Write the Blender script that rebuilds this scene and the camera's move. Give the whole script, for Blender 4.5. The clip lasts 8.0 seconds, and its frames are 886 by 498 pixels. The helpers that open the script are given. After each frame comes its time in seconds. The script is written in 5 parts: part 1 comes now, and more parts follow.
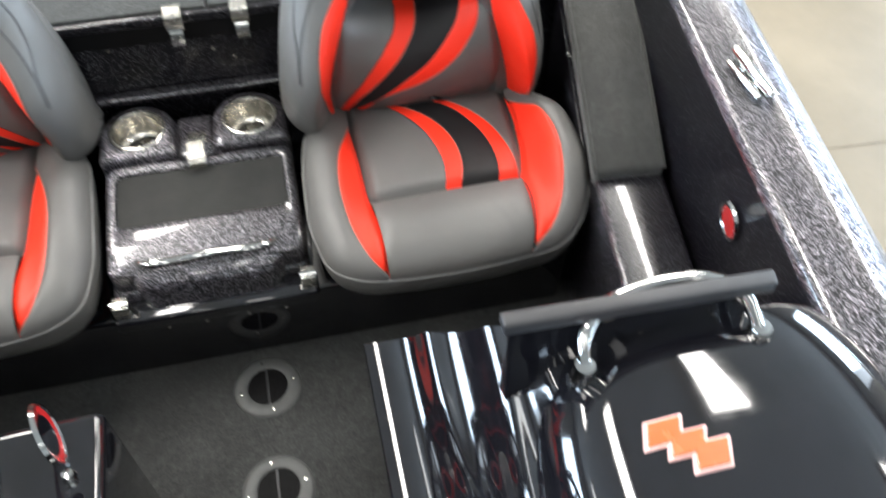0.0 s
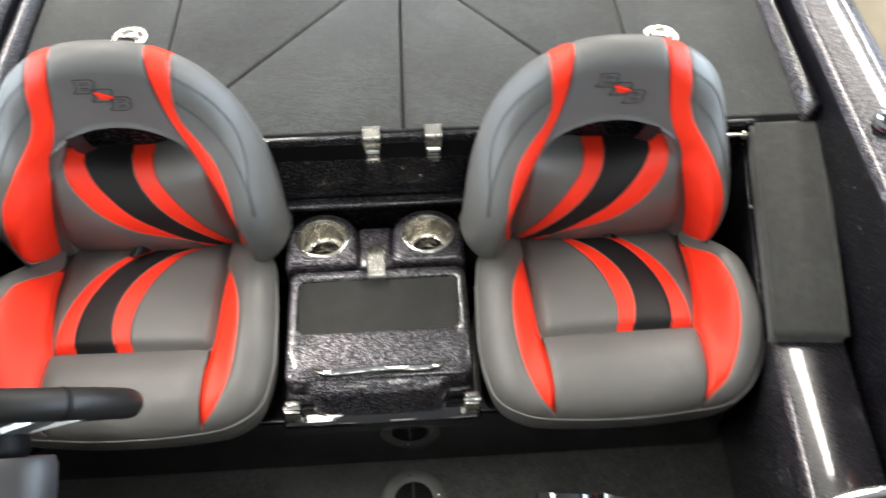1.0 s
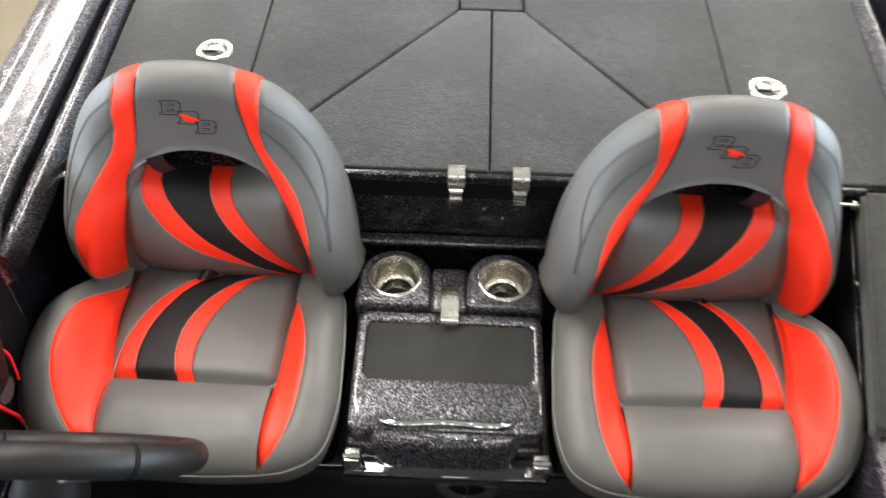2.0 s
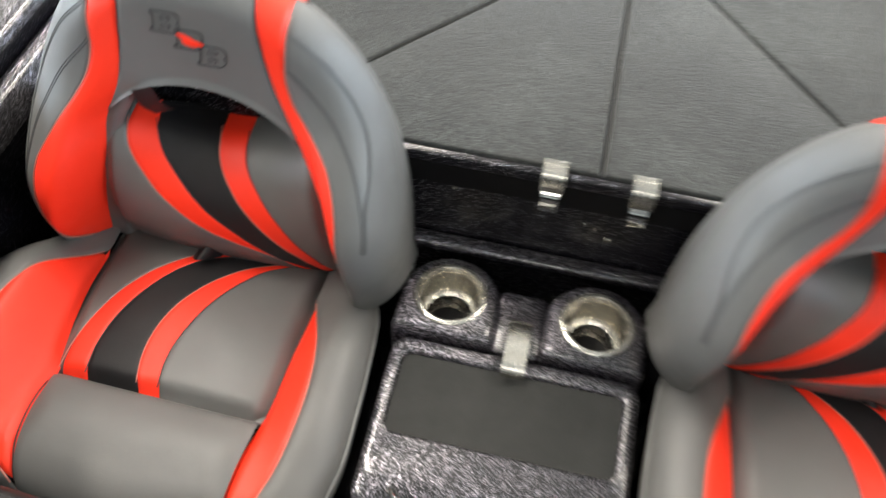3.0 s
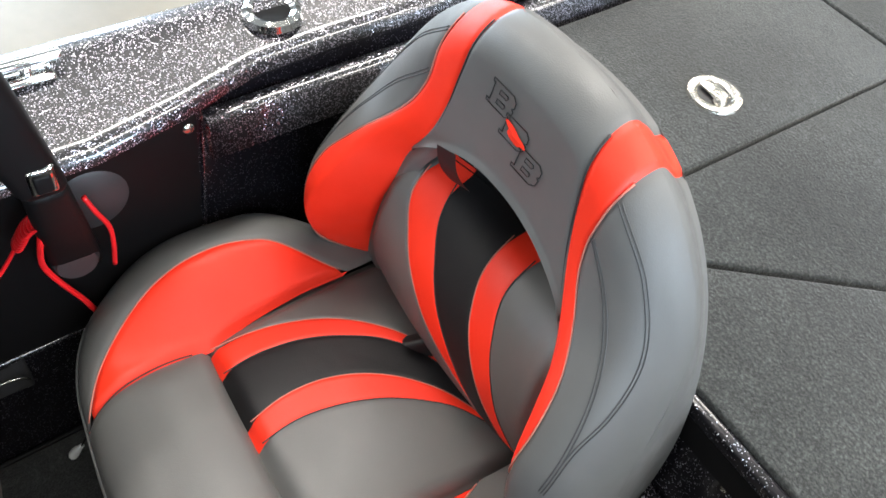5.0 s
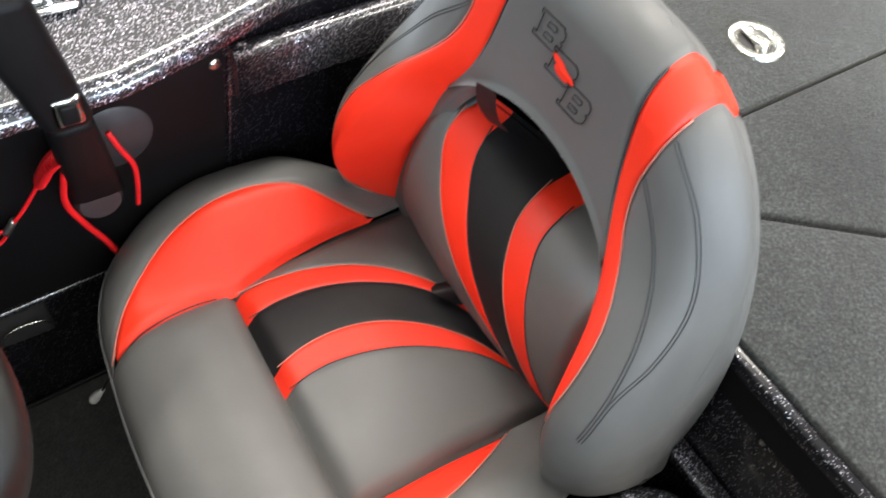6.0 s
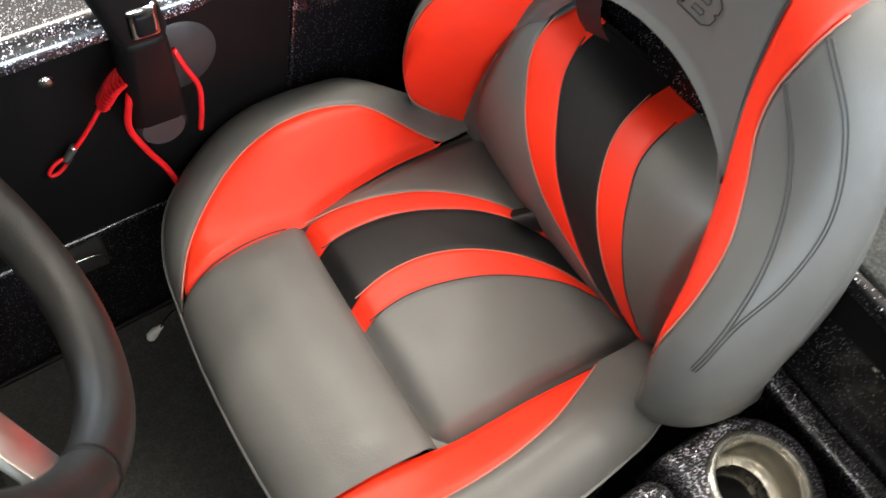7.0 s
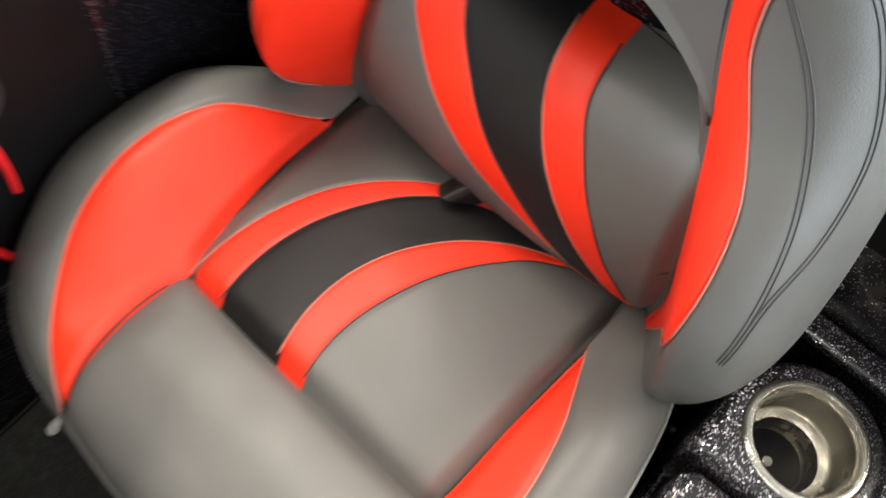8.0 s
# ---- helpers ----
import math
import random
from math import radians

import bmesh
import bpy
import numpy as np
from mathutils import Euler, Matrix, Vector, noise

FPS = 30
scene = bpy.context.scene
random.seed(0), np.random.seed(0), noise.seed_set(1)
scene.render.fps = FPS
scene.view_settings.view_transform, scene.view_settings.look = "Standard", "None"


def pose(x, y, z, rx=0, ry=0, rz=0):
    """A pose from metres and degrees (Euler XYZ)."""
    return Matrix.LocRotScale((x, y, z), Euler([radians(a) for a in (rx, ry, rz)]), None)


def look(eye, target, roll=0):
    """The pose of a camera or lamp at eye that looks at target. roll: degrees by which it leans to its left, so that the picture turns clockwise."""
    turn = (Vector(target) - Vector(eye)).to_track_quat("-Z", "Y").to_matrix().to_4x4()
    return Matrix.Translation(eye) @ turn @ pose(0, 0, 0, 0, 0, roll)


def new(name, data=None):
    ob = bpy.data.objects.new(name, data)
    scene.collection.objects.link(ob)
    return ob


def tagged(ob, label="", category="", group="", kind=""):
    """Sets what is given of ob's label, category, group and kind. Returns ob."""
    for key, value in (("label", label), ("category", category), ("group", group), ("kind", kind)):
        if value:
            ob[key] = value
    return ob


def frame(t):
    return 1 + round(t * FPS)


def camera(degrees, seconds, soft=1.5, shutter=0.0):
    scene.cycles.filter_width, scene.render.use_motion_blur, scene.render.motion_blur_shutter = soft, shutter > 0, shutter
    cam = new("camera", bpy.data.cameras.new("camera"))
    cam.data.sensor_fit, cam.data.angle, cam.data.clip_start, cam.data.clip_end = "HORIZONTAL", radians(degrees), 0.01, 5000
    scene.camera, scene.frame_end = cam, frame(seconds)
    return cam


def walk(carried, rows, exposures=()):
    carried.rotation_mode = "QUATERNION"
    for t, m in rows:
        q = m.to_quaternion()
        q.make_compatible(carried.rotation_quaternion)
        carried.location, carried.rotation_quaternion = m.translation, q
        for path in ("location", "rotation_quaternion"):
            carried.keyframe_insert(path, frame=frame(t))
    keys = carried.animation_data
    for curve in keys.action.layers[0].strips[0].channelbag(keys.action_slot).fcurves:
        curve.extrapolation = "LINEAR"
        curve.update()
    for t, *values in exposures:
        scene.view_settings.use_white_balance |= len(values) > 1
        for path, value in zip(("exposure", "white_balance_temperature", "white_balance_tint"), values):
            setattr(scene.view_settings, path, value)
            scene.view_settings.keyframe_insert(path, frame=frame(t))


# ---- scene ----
cam = camera(57.2, 8.0, shutter=0.6)
PATH = [
    (0, (0.206, -1.221, 1.608), (0.496, -0.073, -0.003), 1.9),
    (0.5, (0.17, -1.188, 1.64), (0.348, 0.086, 0.109), 0.1),
    (1, (0.072, -1.126, 1.699), (0.151, 0.186, 0.192), -0.1),
    (1.5, (0.003, -1.091, 1.704), (0.027, 0.23, 0.203), 0.8),
    (1.7, (-0.001, -1.074, 1.703), (0.029, 0.262, 0.216), 2.0),
    (2.8, (0.022, -0.757, 1.512), (-0.24, 0.484, -0.034), -1.6),
    (3, (-0.009, -0.692, 1.421), (-0.215, 0.552, -0.131), 4.1),
    (3.5, (-0.138, -0.515, 1.296), (-0.614, 0.613, -0.285), 5.3),
    (4, (-0.142, -0.434, 1.309), (-0.85, 0.54, -0.288), 8.8),
    (4.2, (-0.105, -0.408, 1.312), (-0.9, 0.507, -0.278), 9.4),
    (5.3, (-0.063, -0.395, 1.307), (-1.02, 0.481, -0.215), 12.1),
    (5.5, (-0.069, -0.399, 1.282), (-1.0, 0.481, -0.254), 13.0),
    (6, (-0.079, -0.416, 1.274), (-0.968, 0.408, -0.317), 13.0),
    (6.5, (-0.095, -0.449, 1.237), (-0.955, 0.345, -0.384), 13.5),
    (7, (-0.134, -0.474, 1.214), (-0.919, 0.288, -0.461), 13.3),
    (7.5, (-0.205, -0.458, 1.197), (-0.873, 0.294, -0.532), 8.4),
    (8, (-0.26, -0.353, 1.112), (-0.767, 0.397, -0.671), 8.9),
]
EXPOSURES = [(0, 0.10, 6300, 10), (1.0, 0.0, 6550, 10), (3.0, -0.04, 6700, 10), (4.2, -0.08, 6550, 10), (5.5, -0.08, 6350, 10), (6.5, -0.08, 6800, 10), (7.5, 0.12, 6950, 10), (8.0, 0.16, 6950, 10)]
walk(cam, [(t, look(eye, target, roll)) for t, eye, target, roll in PATH], EXPOSURES)

# ---------------------------------------------------------------- light
world = bpy.data.worlds.new("showroom_air")
scene.world = world
world.use_nodes = True
sky = world.node_tree.nodes.new("ShaderNodeTexSky")
sky.sky_type, sky.sun_disc, sky.sun_elevation, sky.sun_rotation = "NISHITA", False, radians(35), radians(90)
world.node_tree.links.new(sky.outputs[0], world.node_tree.nodes["Background"].inputs[0])
world.node_tree.nodes["Background"].inputs[1].default_value = 0.1


def area_lamp(name, m, sx, sy, watts, colour):
    data = bpy.data.lights.new(name, "AREA")
    data.shape, data.size, data.size_y, data.energy, data.color = "RECTANGLE", sx, sy, watts, colour
    ob = new(name, data)
    ob.matrix_world = m
    return ob


CEILING = 4.4
LAMP_SPOTS = [(-4.2, 4.6), (-1.3, 0.9), (-1.3, 4.6), (-3.4, -1.4), (2.3, 2.0), (1.9, 4.6), (4.8, -1.0), (4.8, 5.6)]
FAR_SPOTS = [(0.2, -3.8), (-1.3, -5.4), (1.9, -5.4), (-5.9, -1.6), (-5.9, 1.1), (-4.2, -5.4)]
for px, py in LAMP_SPOTS:
    area_lamp("strip_lamp", pose(px, py, CEILING - 0.16), 0.5, 2.4, 146, (1.0, 0.94, 0.86))
for py in (-4.0, 0.0, 4.0):
    area_lamp("window_light", look((8.3, py, 1.9), (0, py, 0.9)), 2.6, 2.2, 520, (0.66, 0.83, 1.0))
    area_lamp("window_light", look((-8.3, py, 1.9), (0, py, 0.9)), 2.6, 2.2, 420, (0.66, 0.83, 1.0))

# ---------------------------------------------------------------- helpers for building
ROOT = {}


def smooth(e0, e1, x):
    t = np.clip((np.asarray(x, float) - e0) / (e1 - e0), 0, 1)
    return t * t * (3 - 2 * t)


def curve(xs, ys, x):
    """Smooth interpolation through a few knots (Catmull-Rom, not overshooting the ends)."""
    xs, ys, x = np.asarray(xs, float), np.asarray(ys, float), np.asarray(x, float)
    m = np.gradient(ys, xs)
    i = np.clip(np.searchsorted(xs, x) - 1, 0, len(xs) - 2)
    h = xs[i + 1] - xs[i]
    t = np.clip((x - xs[i]) / h, 0, 1)
    return ((2 * t ** 3 - 3 * t ** 2 + 1) * ys[i] + (t ** 3 - 2 * t ** 2 + t) * h * m[i]
            + (3 * t ** 2 - 2 * t ** 3) * ys[i + 1] + (t ** 3 - t ** 2) * h * m[i + 1])


def thing(name, loc, label, category, group="", kind=""):
    ob = new(name)
    ob.empty_display_size = 0.05
    ob.location = loc
    ROOT[ob.name] = Vector(loc)
    return tagged(ob, label, category, group, kind)


def solid(name, verts, faces, mat, parent=None, label="", smooth_shade=False):
    """One mesh from world coordinates, as a part of parent or on its own."""
    off = ROOT.get(parent.name, Vector((0, 0, 0))) if parent else Vector((0, 0, 0))
    data = bpy.data.meshes.new(name)
    v = np.asarray(verts, float).reshape(-1, 3) - np.array(off)
    data.from_pydata(v.tolist(), [], [list(f) for f in faces])
    data.update()
    if smooth_shade:
        data.polygons.foreach_set("use_smooth", [True] * len(data.polygons))
    data.materials.append(mat)
    ob = new(name, data)
    if parent:
        ob.parent = parent
        ROOT[ob.name] = off
    else:
        ROOT[ob.name] = Vector((0, 0, 0))
    if label:
        ob["label"] = label
    return ob


def part(name, bm, mat, parent=None, label="", smooth_shade=True):
    """A bmesh in world coordinates as one mesh object."""
    off = ROOT.get(parent.name, Vector((0, 0, 0))) if parent else Vector((0, 0, 0))
    bmesh.ops.translate(bm, verts=bm.verts, vec=-off)
    bmesh.ops.recalc_face_normals(bm, faces=bm.faces)
    data = bpy.data.meshes.new(name)
    bm.to_mesh(data)
    bm.free()
    if smooth_shade:
        data.polygons.foreach_set("use_smooth", [True] * len(data.polygons))
        data.set_sharp_from_angle(angle=radians(38))
    data.materials.append(mat)
    ob = new(name, data)
    if parent:
        ob.parent = parent
    ROOT[ob.name] = off
    if label:
        ob["label"] = label
    return ob


def box_bm(x0, x1, y0, y1, z0, z1, bevel=0.004, seg=3):
    own = bmesh.new()
    bmesh.ops.create_cube(own, size=1.0, matrix=Matrix.LocRotScale(((x0 + x1) / 2, (y0 + y1) / 2, (z0 + z1) / 2), None, (x1 - x0, y1 - y0, z1 - z0)))
    if bevel:
        bmesh.ops.bevel(own, geom=own.edges[:], offset=bevel, segments=seg, profile=0.5, affect="EDGES", clamp_overlap=True)
    return own


def hull_bm(corners, bevel=0.004, seg=3):
    """A six-sided block from eight corners: the lower four, then the upper four, both anticlockwise from above."""
    bm = bmesh.new()
    v = [bm.verts.new(c) for c in corners]
    for f in ((3, 2, 1, 0), (4, 5, 6, 7), (0, 1, 5, 4), (1, 2, 6, 5), (2, 3, 7, 6), (3, 0, 4, 7)):
        bm.faces.new([v[i] for i in f])
    if bevel:
        bmesh.ops.bevel(bm, geom=bm.edges[:], offset=bevel, segments=seg, profile=0.5, affect="EDGES", clamp_overlap=True)
    return bm


def prism_bm(outline, z0, z1, bevel=0.004, seg=3):
    bm = bmesh.new()
    low = [bm.verts.new((x, y, z0)) for x, y in outline]
    top = [bm.verts.new((x, y, z1)) for x, y in outline]
    n = len(outline)
    bm.faces.new(low[::-1])
    cap = bm.faces.new(top)
    for i in range(n):
        bm.faces.new((low[i], low[(i + 1) % n], top[(i + 1) % n], top[i]))
    if bevel:
        bmesh.ops.bevel(bm, geom=list(cap.edges), offset=bevel, segments=seg, profile=0.5, affect="EDGES", clamp_overlap=True)
    return bm


def grid_faces(na, nb, closed_a=False, flip=False, start=0):
    faces = []
    rows = na if closed_a else na - 1
    for i in range(rows):
        for j in range(nb - 1):
            a, b = start + i * nb + j, start + ((i + 1) % na) * nb + j
            q = (a, b, b + 1, a + 1)
            faces.append(q[::-1] if flip else q)
    return faces


def lathe(name, profile, centre, axis, mat, parent=None, label="", n=40):
    """Turns (radius, height) knots round an axis."""
    q = Vector(axis).normalized().to_track_quat("Z", "Y").to_matrix()
    verts = []
    for i in range(n):
        a = 2 * math.pi * i / n
        for r, h in profile:
            verts.append(Vector(centre) + q @ Vector((r * math.cos(a), r * math.sin(a), h)))
    ob = solid(name, [tuple(v) for v in verts], grid_faces(n, len(profile), True), mat, parent, label, True)
    ob.data.set_sharp_from_angle(angle=radians(40))
    return ob


def tube_arrays(points, radius, sides=8, closed=False):
    P = np.asarray(points, float)
    n = len(P)
    T = np.gradient(P, axis=0) if not closed else np.roll(P, -1, 0) - np.roll(P, 1, 0)
    T /= np.maximum(np.linalg.norm(T, axis=1, keepdims=True), 1e-9)
    ref = np.array((0.13, 0.21, 0.97))
    if abs(T @ ref).max() > 0.97:
        ref = np.array((0.95, 0.2, 0.1))
    U = np.cross(T, ref)
    U /= np.linalg.norm(U, axis=1, keepdims=True)
    V = np.cross(T, U)
    r = np.broadcast_to(np.asarray(radius, float), (n,))
    a = np.linspace(0, 2 * np.pi, sides, endpoint=False)
    X = P[:, None] + r[:, None, None] * (np.cos(a)[None, :, None] * U[:, None] + np.sin(a)[None, :, None] * V[:, None])
    faces = []
    for i in range(n if closed else n - 1):
        for j in range(sides):
            p, q = i * sides, ((i + 1) % n) * sides
            faces.append((p + j, p + (j + 1) % sides, q + (j + 1) % sides, q + j))
    if not closed:
        faces.append(tuple(range(sides))[::-1])
        faces.append(tuple((n - 1) * sides + j for j in range(sides)))
    return X.reshape(-1, 3), faces


def tube(name, points, radius, mat, parent=None, label="", sides=8, closed=False):
    v, f = tube_arrays(points, radius, sides, closed)
    return solid(name, v, f, mat, parent, label, True)


def spline(knots, n):
    """Points on a smooth line through the knots."""
    K = np.asarray(knots, float)
    s = np.concatenate(([0], np.cumsum(np.linalg.norm(np.diff(K, axis=0), axis=1))))
    t = np.linspace(0, s[-1], n)
    return np.stack([curve(s, K[:, i], t) for i in range(3)], 1)


def surface(fn, na, nb, seams, outward):
    """A grid over fn(a, b). seams: (left, right, low, high), each None or (depth, width) of the dip towards that edge."""
    A, B = np.meshgrid(np.linspace(0, 1, na), np.linspace(0, 1, nb), indexing="ij")
    X = np.stack(np.broadcast_arrays(*fn(A, B)), -1).astype(float)
    da, db = np.gradient(X, axis=0), np.gradient(X, axis=1)
    N = np.cross(da, db)
    L = np.linalg.norm(N, axis=-1, keepdims=True)
    N = N / np.maximum(L, 1e-12)
    flip = (N * np.asarray(outward)).sum(-1).mean() < 0
    if flip:
        N = -N
    sa = np.linalg.norm(np.diff(X, axis=0), axis=-1)
    sb = np.linalg.norm(np.diff(X, axis=1), axis=-1)
    ca = np.concatenate((np.zeros((1, nb)), np.cumsum(sa, 0)))
    cb = np.concatenate((np.zeros((na, 1)), np.cumsum(sb, 1)), 1)
    dists = (ca, ca[-1:] - ca, cb, cb[:, -1:] - cb)
    drop = np.zeros((na, nb))
    for d, s in zip(dists, seams):
        if s:
            drop += s[0] * np.exp(-(d / s[1]) ** 2)
    X = X - N * drop[..., None]
    return X, flip


def panel(name, fn, na, nb, mat, parent, seams=(None, None, None, None), outward=(0, 0, 1), label=""):
    X, flip = surface(fn, na, nb, seams, outward)
    return solid(name, X, grid_faces(na, nb, flip=flip), mat, parent, label, True)


# ---------------------------------------------------------------- materials
def material(name):
    m = bpy.data.materials.new(name)
    m.use_nodes = True
    nt = m.node_tree
    return m, nt, nt.nodes["Principled BSDF"]


def node(nt, kind, **values):
    n = nt.nodes.new(kind)
    for key, value in values.items():
        n.inputs[key.replace("_", " ")].default_value = value
    return n


def ramp(nt, source, stops):
    r = nt.nodes.new("ShaderNodeValToRGB")
    while len(r.color_ramp.elements) < len(stops):
        r.color_ramp.elements.new(0.5)
    for e, (pos, col) in zip(r.color_ramp.elements, stops):
        e.position, e.color = pos, (*col, 1) if len(col) == 3 else col
    nt.links.new(source, r.inputs[0])
    return r


def coords(nt):
    return nt.nodes.new("ShaderNodeTexCoord").outputs["Object"]


def bump_from(nt, source, strength, distance, normal=None):
    b = nt.nodes.new("ShaderNodeBump")
    b.inputs["Strength"].default_value, b.inputs["Distance"].default_value = strength, distance
    nt.links.new(source, b.inputs["Height"])
    if normal:
        nt.links.new(normal, b.inputs["Normal"])
    return b.outputs[0]


def vinyl(name, dark, light, rough=0.44, grain=900):
    m, nt, p = material(name)
    c = coords(nt)
    big = node(nt, "ShaderNodeTexNoise", Scale=7.0, Detail=5.0)
    fine = nt.nodes.new("ShaderNodeTexVoronoi")
    fine.inputs["Scale"].default_value = grain
    wrinkle = node(nt, "ShaderNodeTexNoise", Scale=26.0, Detail=3.0)
    for n in (big, fine, wrinkle):
        nt.links.new(c, n.inputs["Vector"])
    r = ramp(nt, big.outputs["Fac"], ((0.3, dark), (0.7, light)))
    nt.links.new(r.outputs[0], p.inputs["Base Color"])
    rr = ramp(nt, wrinkle.outputs["Fac"], ((0.3, (rough - 0.05,) * 3), (0.7, (rough + 0.07,) * 3)))
    nt.links.new(rr.outputs[0], p.inputs["Roughness"])
    dent = node(nt, "ShaderNodeTexNoise", Scale=9.0, Detail=2.0, Distortion=0.6)
    nt.links.new(c, dent.inputs["Vector"])
    b0 = bump_from(nt, dent.outputs["Fac"], 0.22, 0.010)
    b1 = bump_from(nt, wrinkle.outputs["Fac"], 0.14, 0.004, b0)
    b2 = bump_from(nt, fine.outputs["Distance"], 0.16, 0.0006, b1)
    nt.links.new(b2, p.inputs["Normal"])
    p.inputs["Specular IOR Level"].default_value = 0.42
    return m


def flake(name, dense, tint, coat=1.0, coat_rough=0.04):
    """Black gelcoat with metal flake under a clear coat."""
    m, nt, p = material(name)
    c = coords(nt)
    normal = nt.nodes.new("ShaderNodeNewGeometry").outputs["Normal"]
    cell = nt.nodes.new("ShaderNodeTexVoronoi")
    cell.inputs["Scale"].default_value = 950
    nt.links.new(c, cell.inputs["Vector"])
    sep = nt.nodes.new("ShaderNodeSeparateColor")
    nt.links.new(cell.outputs["Color"], sep.inputs[0])
    mask = ramp(nt, sep.outputs[0], ((1 - dense - 0.01, (0, 0, 0)), (1 - dense, (1, 1, 1))))
    off = nt.nodes.new("ShaderNodeVectorMath")
    off.operation = "SUBTRACT"
    off.inputs[1].default_value = (0.5, 0.5, 0.5)
    nt.links.new(cell.outputs["Color"], off.inputs[0])
    scale = nt.nodes.new("ShaderNodeVectorMath")
    scale.operation = "SCALE"
    tilt = nt.nodes.new("ShaderNodeMath")
    tilt.operation = "MULTIPLY"
    tilt.inputs[1].default_value = 1.1
    nt.links.new(mask.outputs[0], tilt.inputs[0])
    nt.links.new(tilt.outputs[0], scale.inputs["Scale"])
    nt.links.new(off.outputs[0], scale.inputs[0])
    add = nt.nodes.new("ShaderNodeVectorMath")
    nt.links.new(normal, add.inputs[0])
    nt.links.new(scale.outputs[0], add.inputs[1])
    unit = nt.nodes.new("ShaderNodeVectorMath")
    unit.operation = "NORMALIZE"
    nt.links.new(add.outputs[0], unit.inputs[0])
    nt.links.new(unit.outputs[0], p.inputs["Normal"])
    col = ramp(nt, sep.outputs[1], ((0.0, tint), (1.0, tuple(min(1, 1.5 * v) for v in tint))))
    mix = nt.nodes.new("ShaderNodeMix")
    mix.data_type = "RGBA"
    nt.links.new(mask.outputs[0], mix.inputs["Factor"])
    mix.inputs["A"].default_value = (0.0055, 0.005, 0.007, 1)
    nt.links.new(col.outputs[0], mix.inputs["B"])
    nt.links.new(mix.outputs["Result"], p.inputs["Base Color"])
    nt.links.new(mask.outputs[0], p.inputs["Metallic"])
    p.inputs["Roughness"].default_value = 0.30
    p.inputs["Coat Weight"].default_value = coat
    p.inputs["Coat Roughness"].default_value = coat_rough
    p.inputs["Specular IOR Level"].default_value = 0.5 if coat > 0.9 else 0.2
    wave = node(nt, "ShaderNodeTexNoise", Scale=13.0, Detail=3.0)
    nt.links.new(c, wave.inputs["Vector"])
    nt.links.new(bump_from(nt, wave.outputs["Fac"], 0.035, 0.01), p.inputs["Coat Normal"])
    return m


def gloss(name, colour, rough, metallic=0.0, coat=0.0, wave=0.04, wave_scale=9.0, smudge=0.05, spec=0.5):
    m, nt, p = material(name)
    c = coords(nt)
    w = node(nt, "ShaderNodeTexNoise", Scale=wave_scale, Detail=2.0)
    s = node(nt, "ShaderNodeTexNoise", Scale=38.0, Detail=6.0)
    nt.links.new(c, w.inputs["Vector"])
    nt.links.new(c, s.inputs["Vector"])
    nt.links.new(bump_from(nt, w.outputs["Fac"], wave, 0.01), p.inputs["Normal"])
    r = ramp(nt, s.outputs["Fac"], ((0.35, (rough,) * 3), (0.75, (rough + smudge,) * 3)))
    nt.links.new(r.outputs[0], p.inputs["Roughness"])
    d = ramp(nt, s.outputs["Fac"], ((0.3, tuple(0.85 * v for v in colour)), (0.7, tuple(min(1, 1.1 * v) for v in colour))))
    nt.links.new(d.outputs[0], p.inputs["Base Color"])
    p.inputs["Metallic"].default_value = metallic
    p.inputs["Coat Weight"].default_value = coat
    p.inputs["Specular IOR Level"].default_value = spec
    return m


def carpet_mat(name, dark, mid, light, pile=420):
    m, nt, p = material(name)
    c = coords(nt)
    fine = node(nt, "ShaderNodeTexNoise", Scale=float(pile), Detail=3.0, Roughness=0.7)
    mid_n = node(nt, "ShaderNodeTexNoise", Scale=60.0, Detail=5.0, Roughness=0.7)
    big = node(nt, "ShaderNodeTexNoise", Scale=5.0, Detail=4.0)
    for n in (fine, mid_n, big):
        nt.links.new(c, n.inputs["Vector"])
    r = ramp(nt, fine.outputs["Fac"], ((0.32, dark), (0.5, mid), (0.70, light)))
    nap = nt.nodes.new("ShaderNodeMath")
    nap.operation = "MULTIPLY_ADD"
    nt.links.new(mid_n.outputs["Fac"], nap.inputs[0])
    nap.inputs[1].default_value = 0.8
    nap.inputs[2].default_value = -0.1
    both = nt.nodes.new("ShaderNodeMath")
    nt.links.new(nap.outputs[0], both.inputs[0])
    nt.links.new(big.outputs["Fac"], both.inputs[1])
    shade = ramp(nt, both.outputs[0], ((0.50, (0.50,) * 3), (0.78, (0.92,) * 3), (1.0, (1.55,) * 3)))
    mul = nt.nodes.new("ShaderNodeMix")
    mul.data_type, mul.blend_type = "RGBA", "MULTIPLY"
    mul.inputs["Factor"].default_value = 1.0
    nt.links.new(r.outputs[0], mul.inputs["A"])
    nt.links.new(shade.outputs[0], mul.inputs["B"])
    nt.links.new(mul.outputs["Result"], p.inputs["Base Color"])
    nt.links.new(bump_from(nt, fine.outputs["Fac"], 0.7, 0.003), p.inputs["Normal"])
    p.inputs["Roughness"].default_value = 0.95
    p.inputs["Sheen Weight"].default_value = 0.25
    p.inputs["Sheen Roughness"].default_value = 0.5
    return m


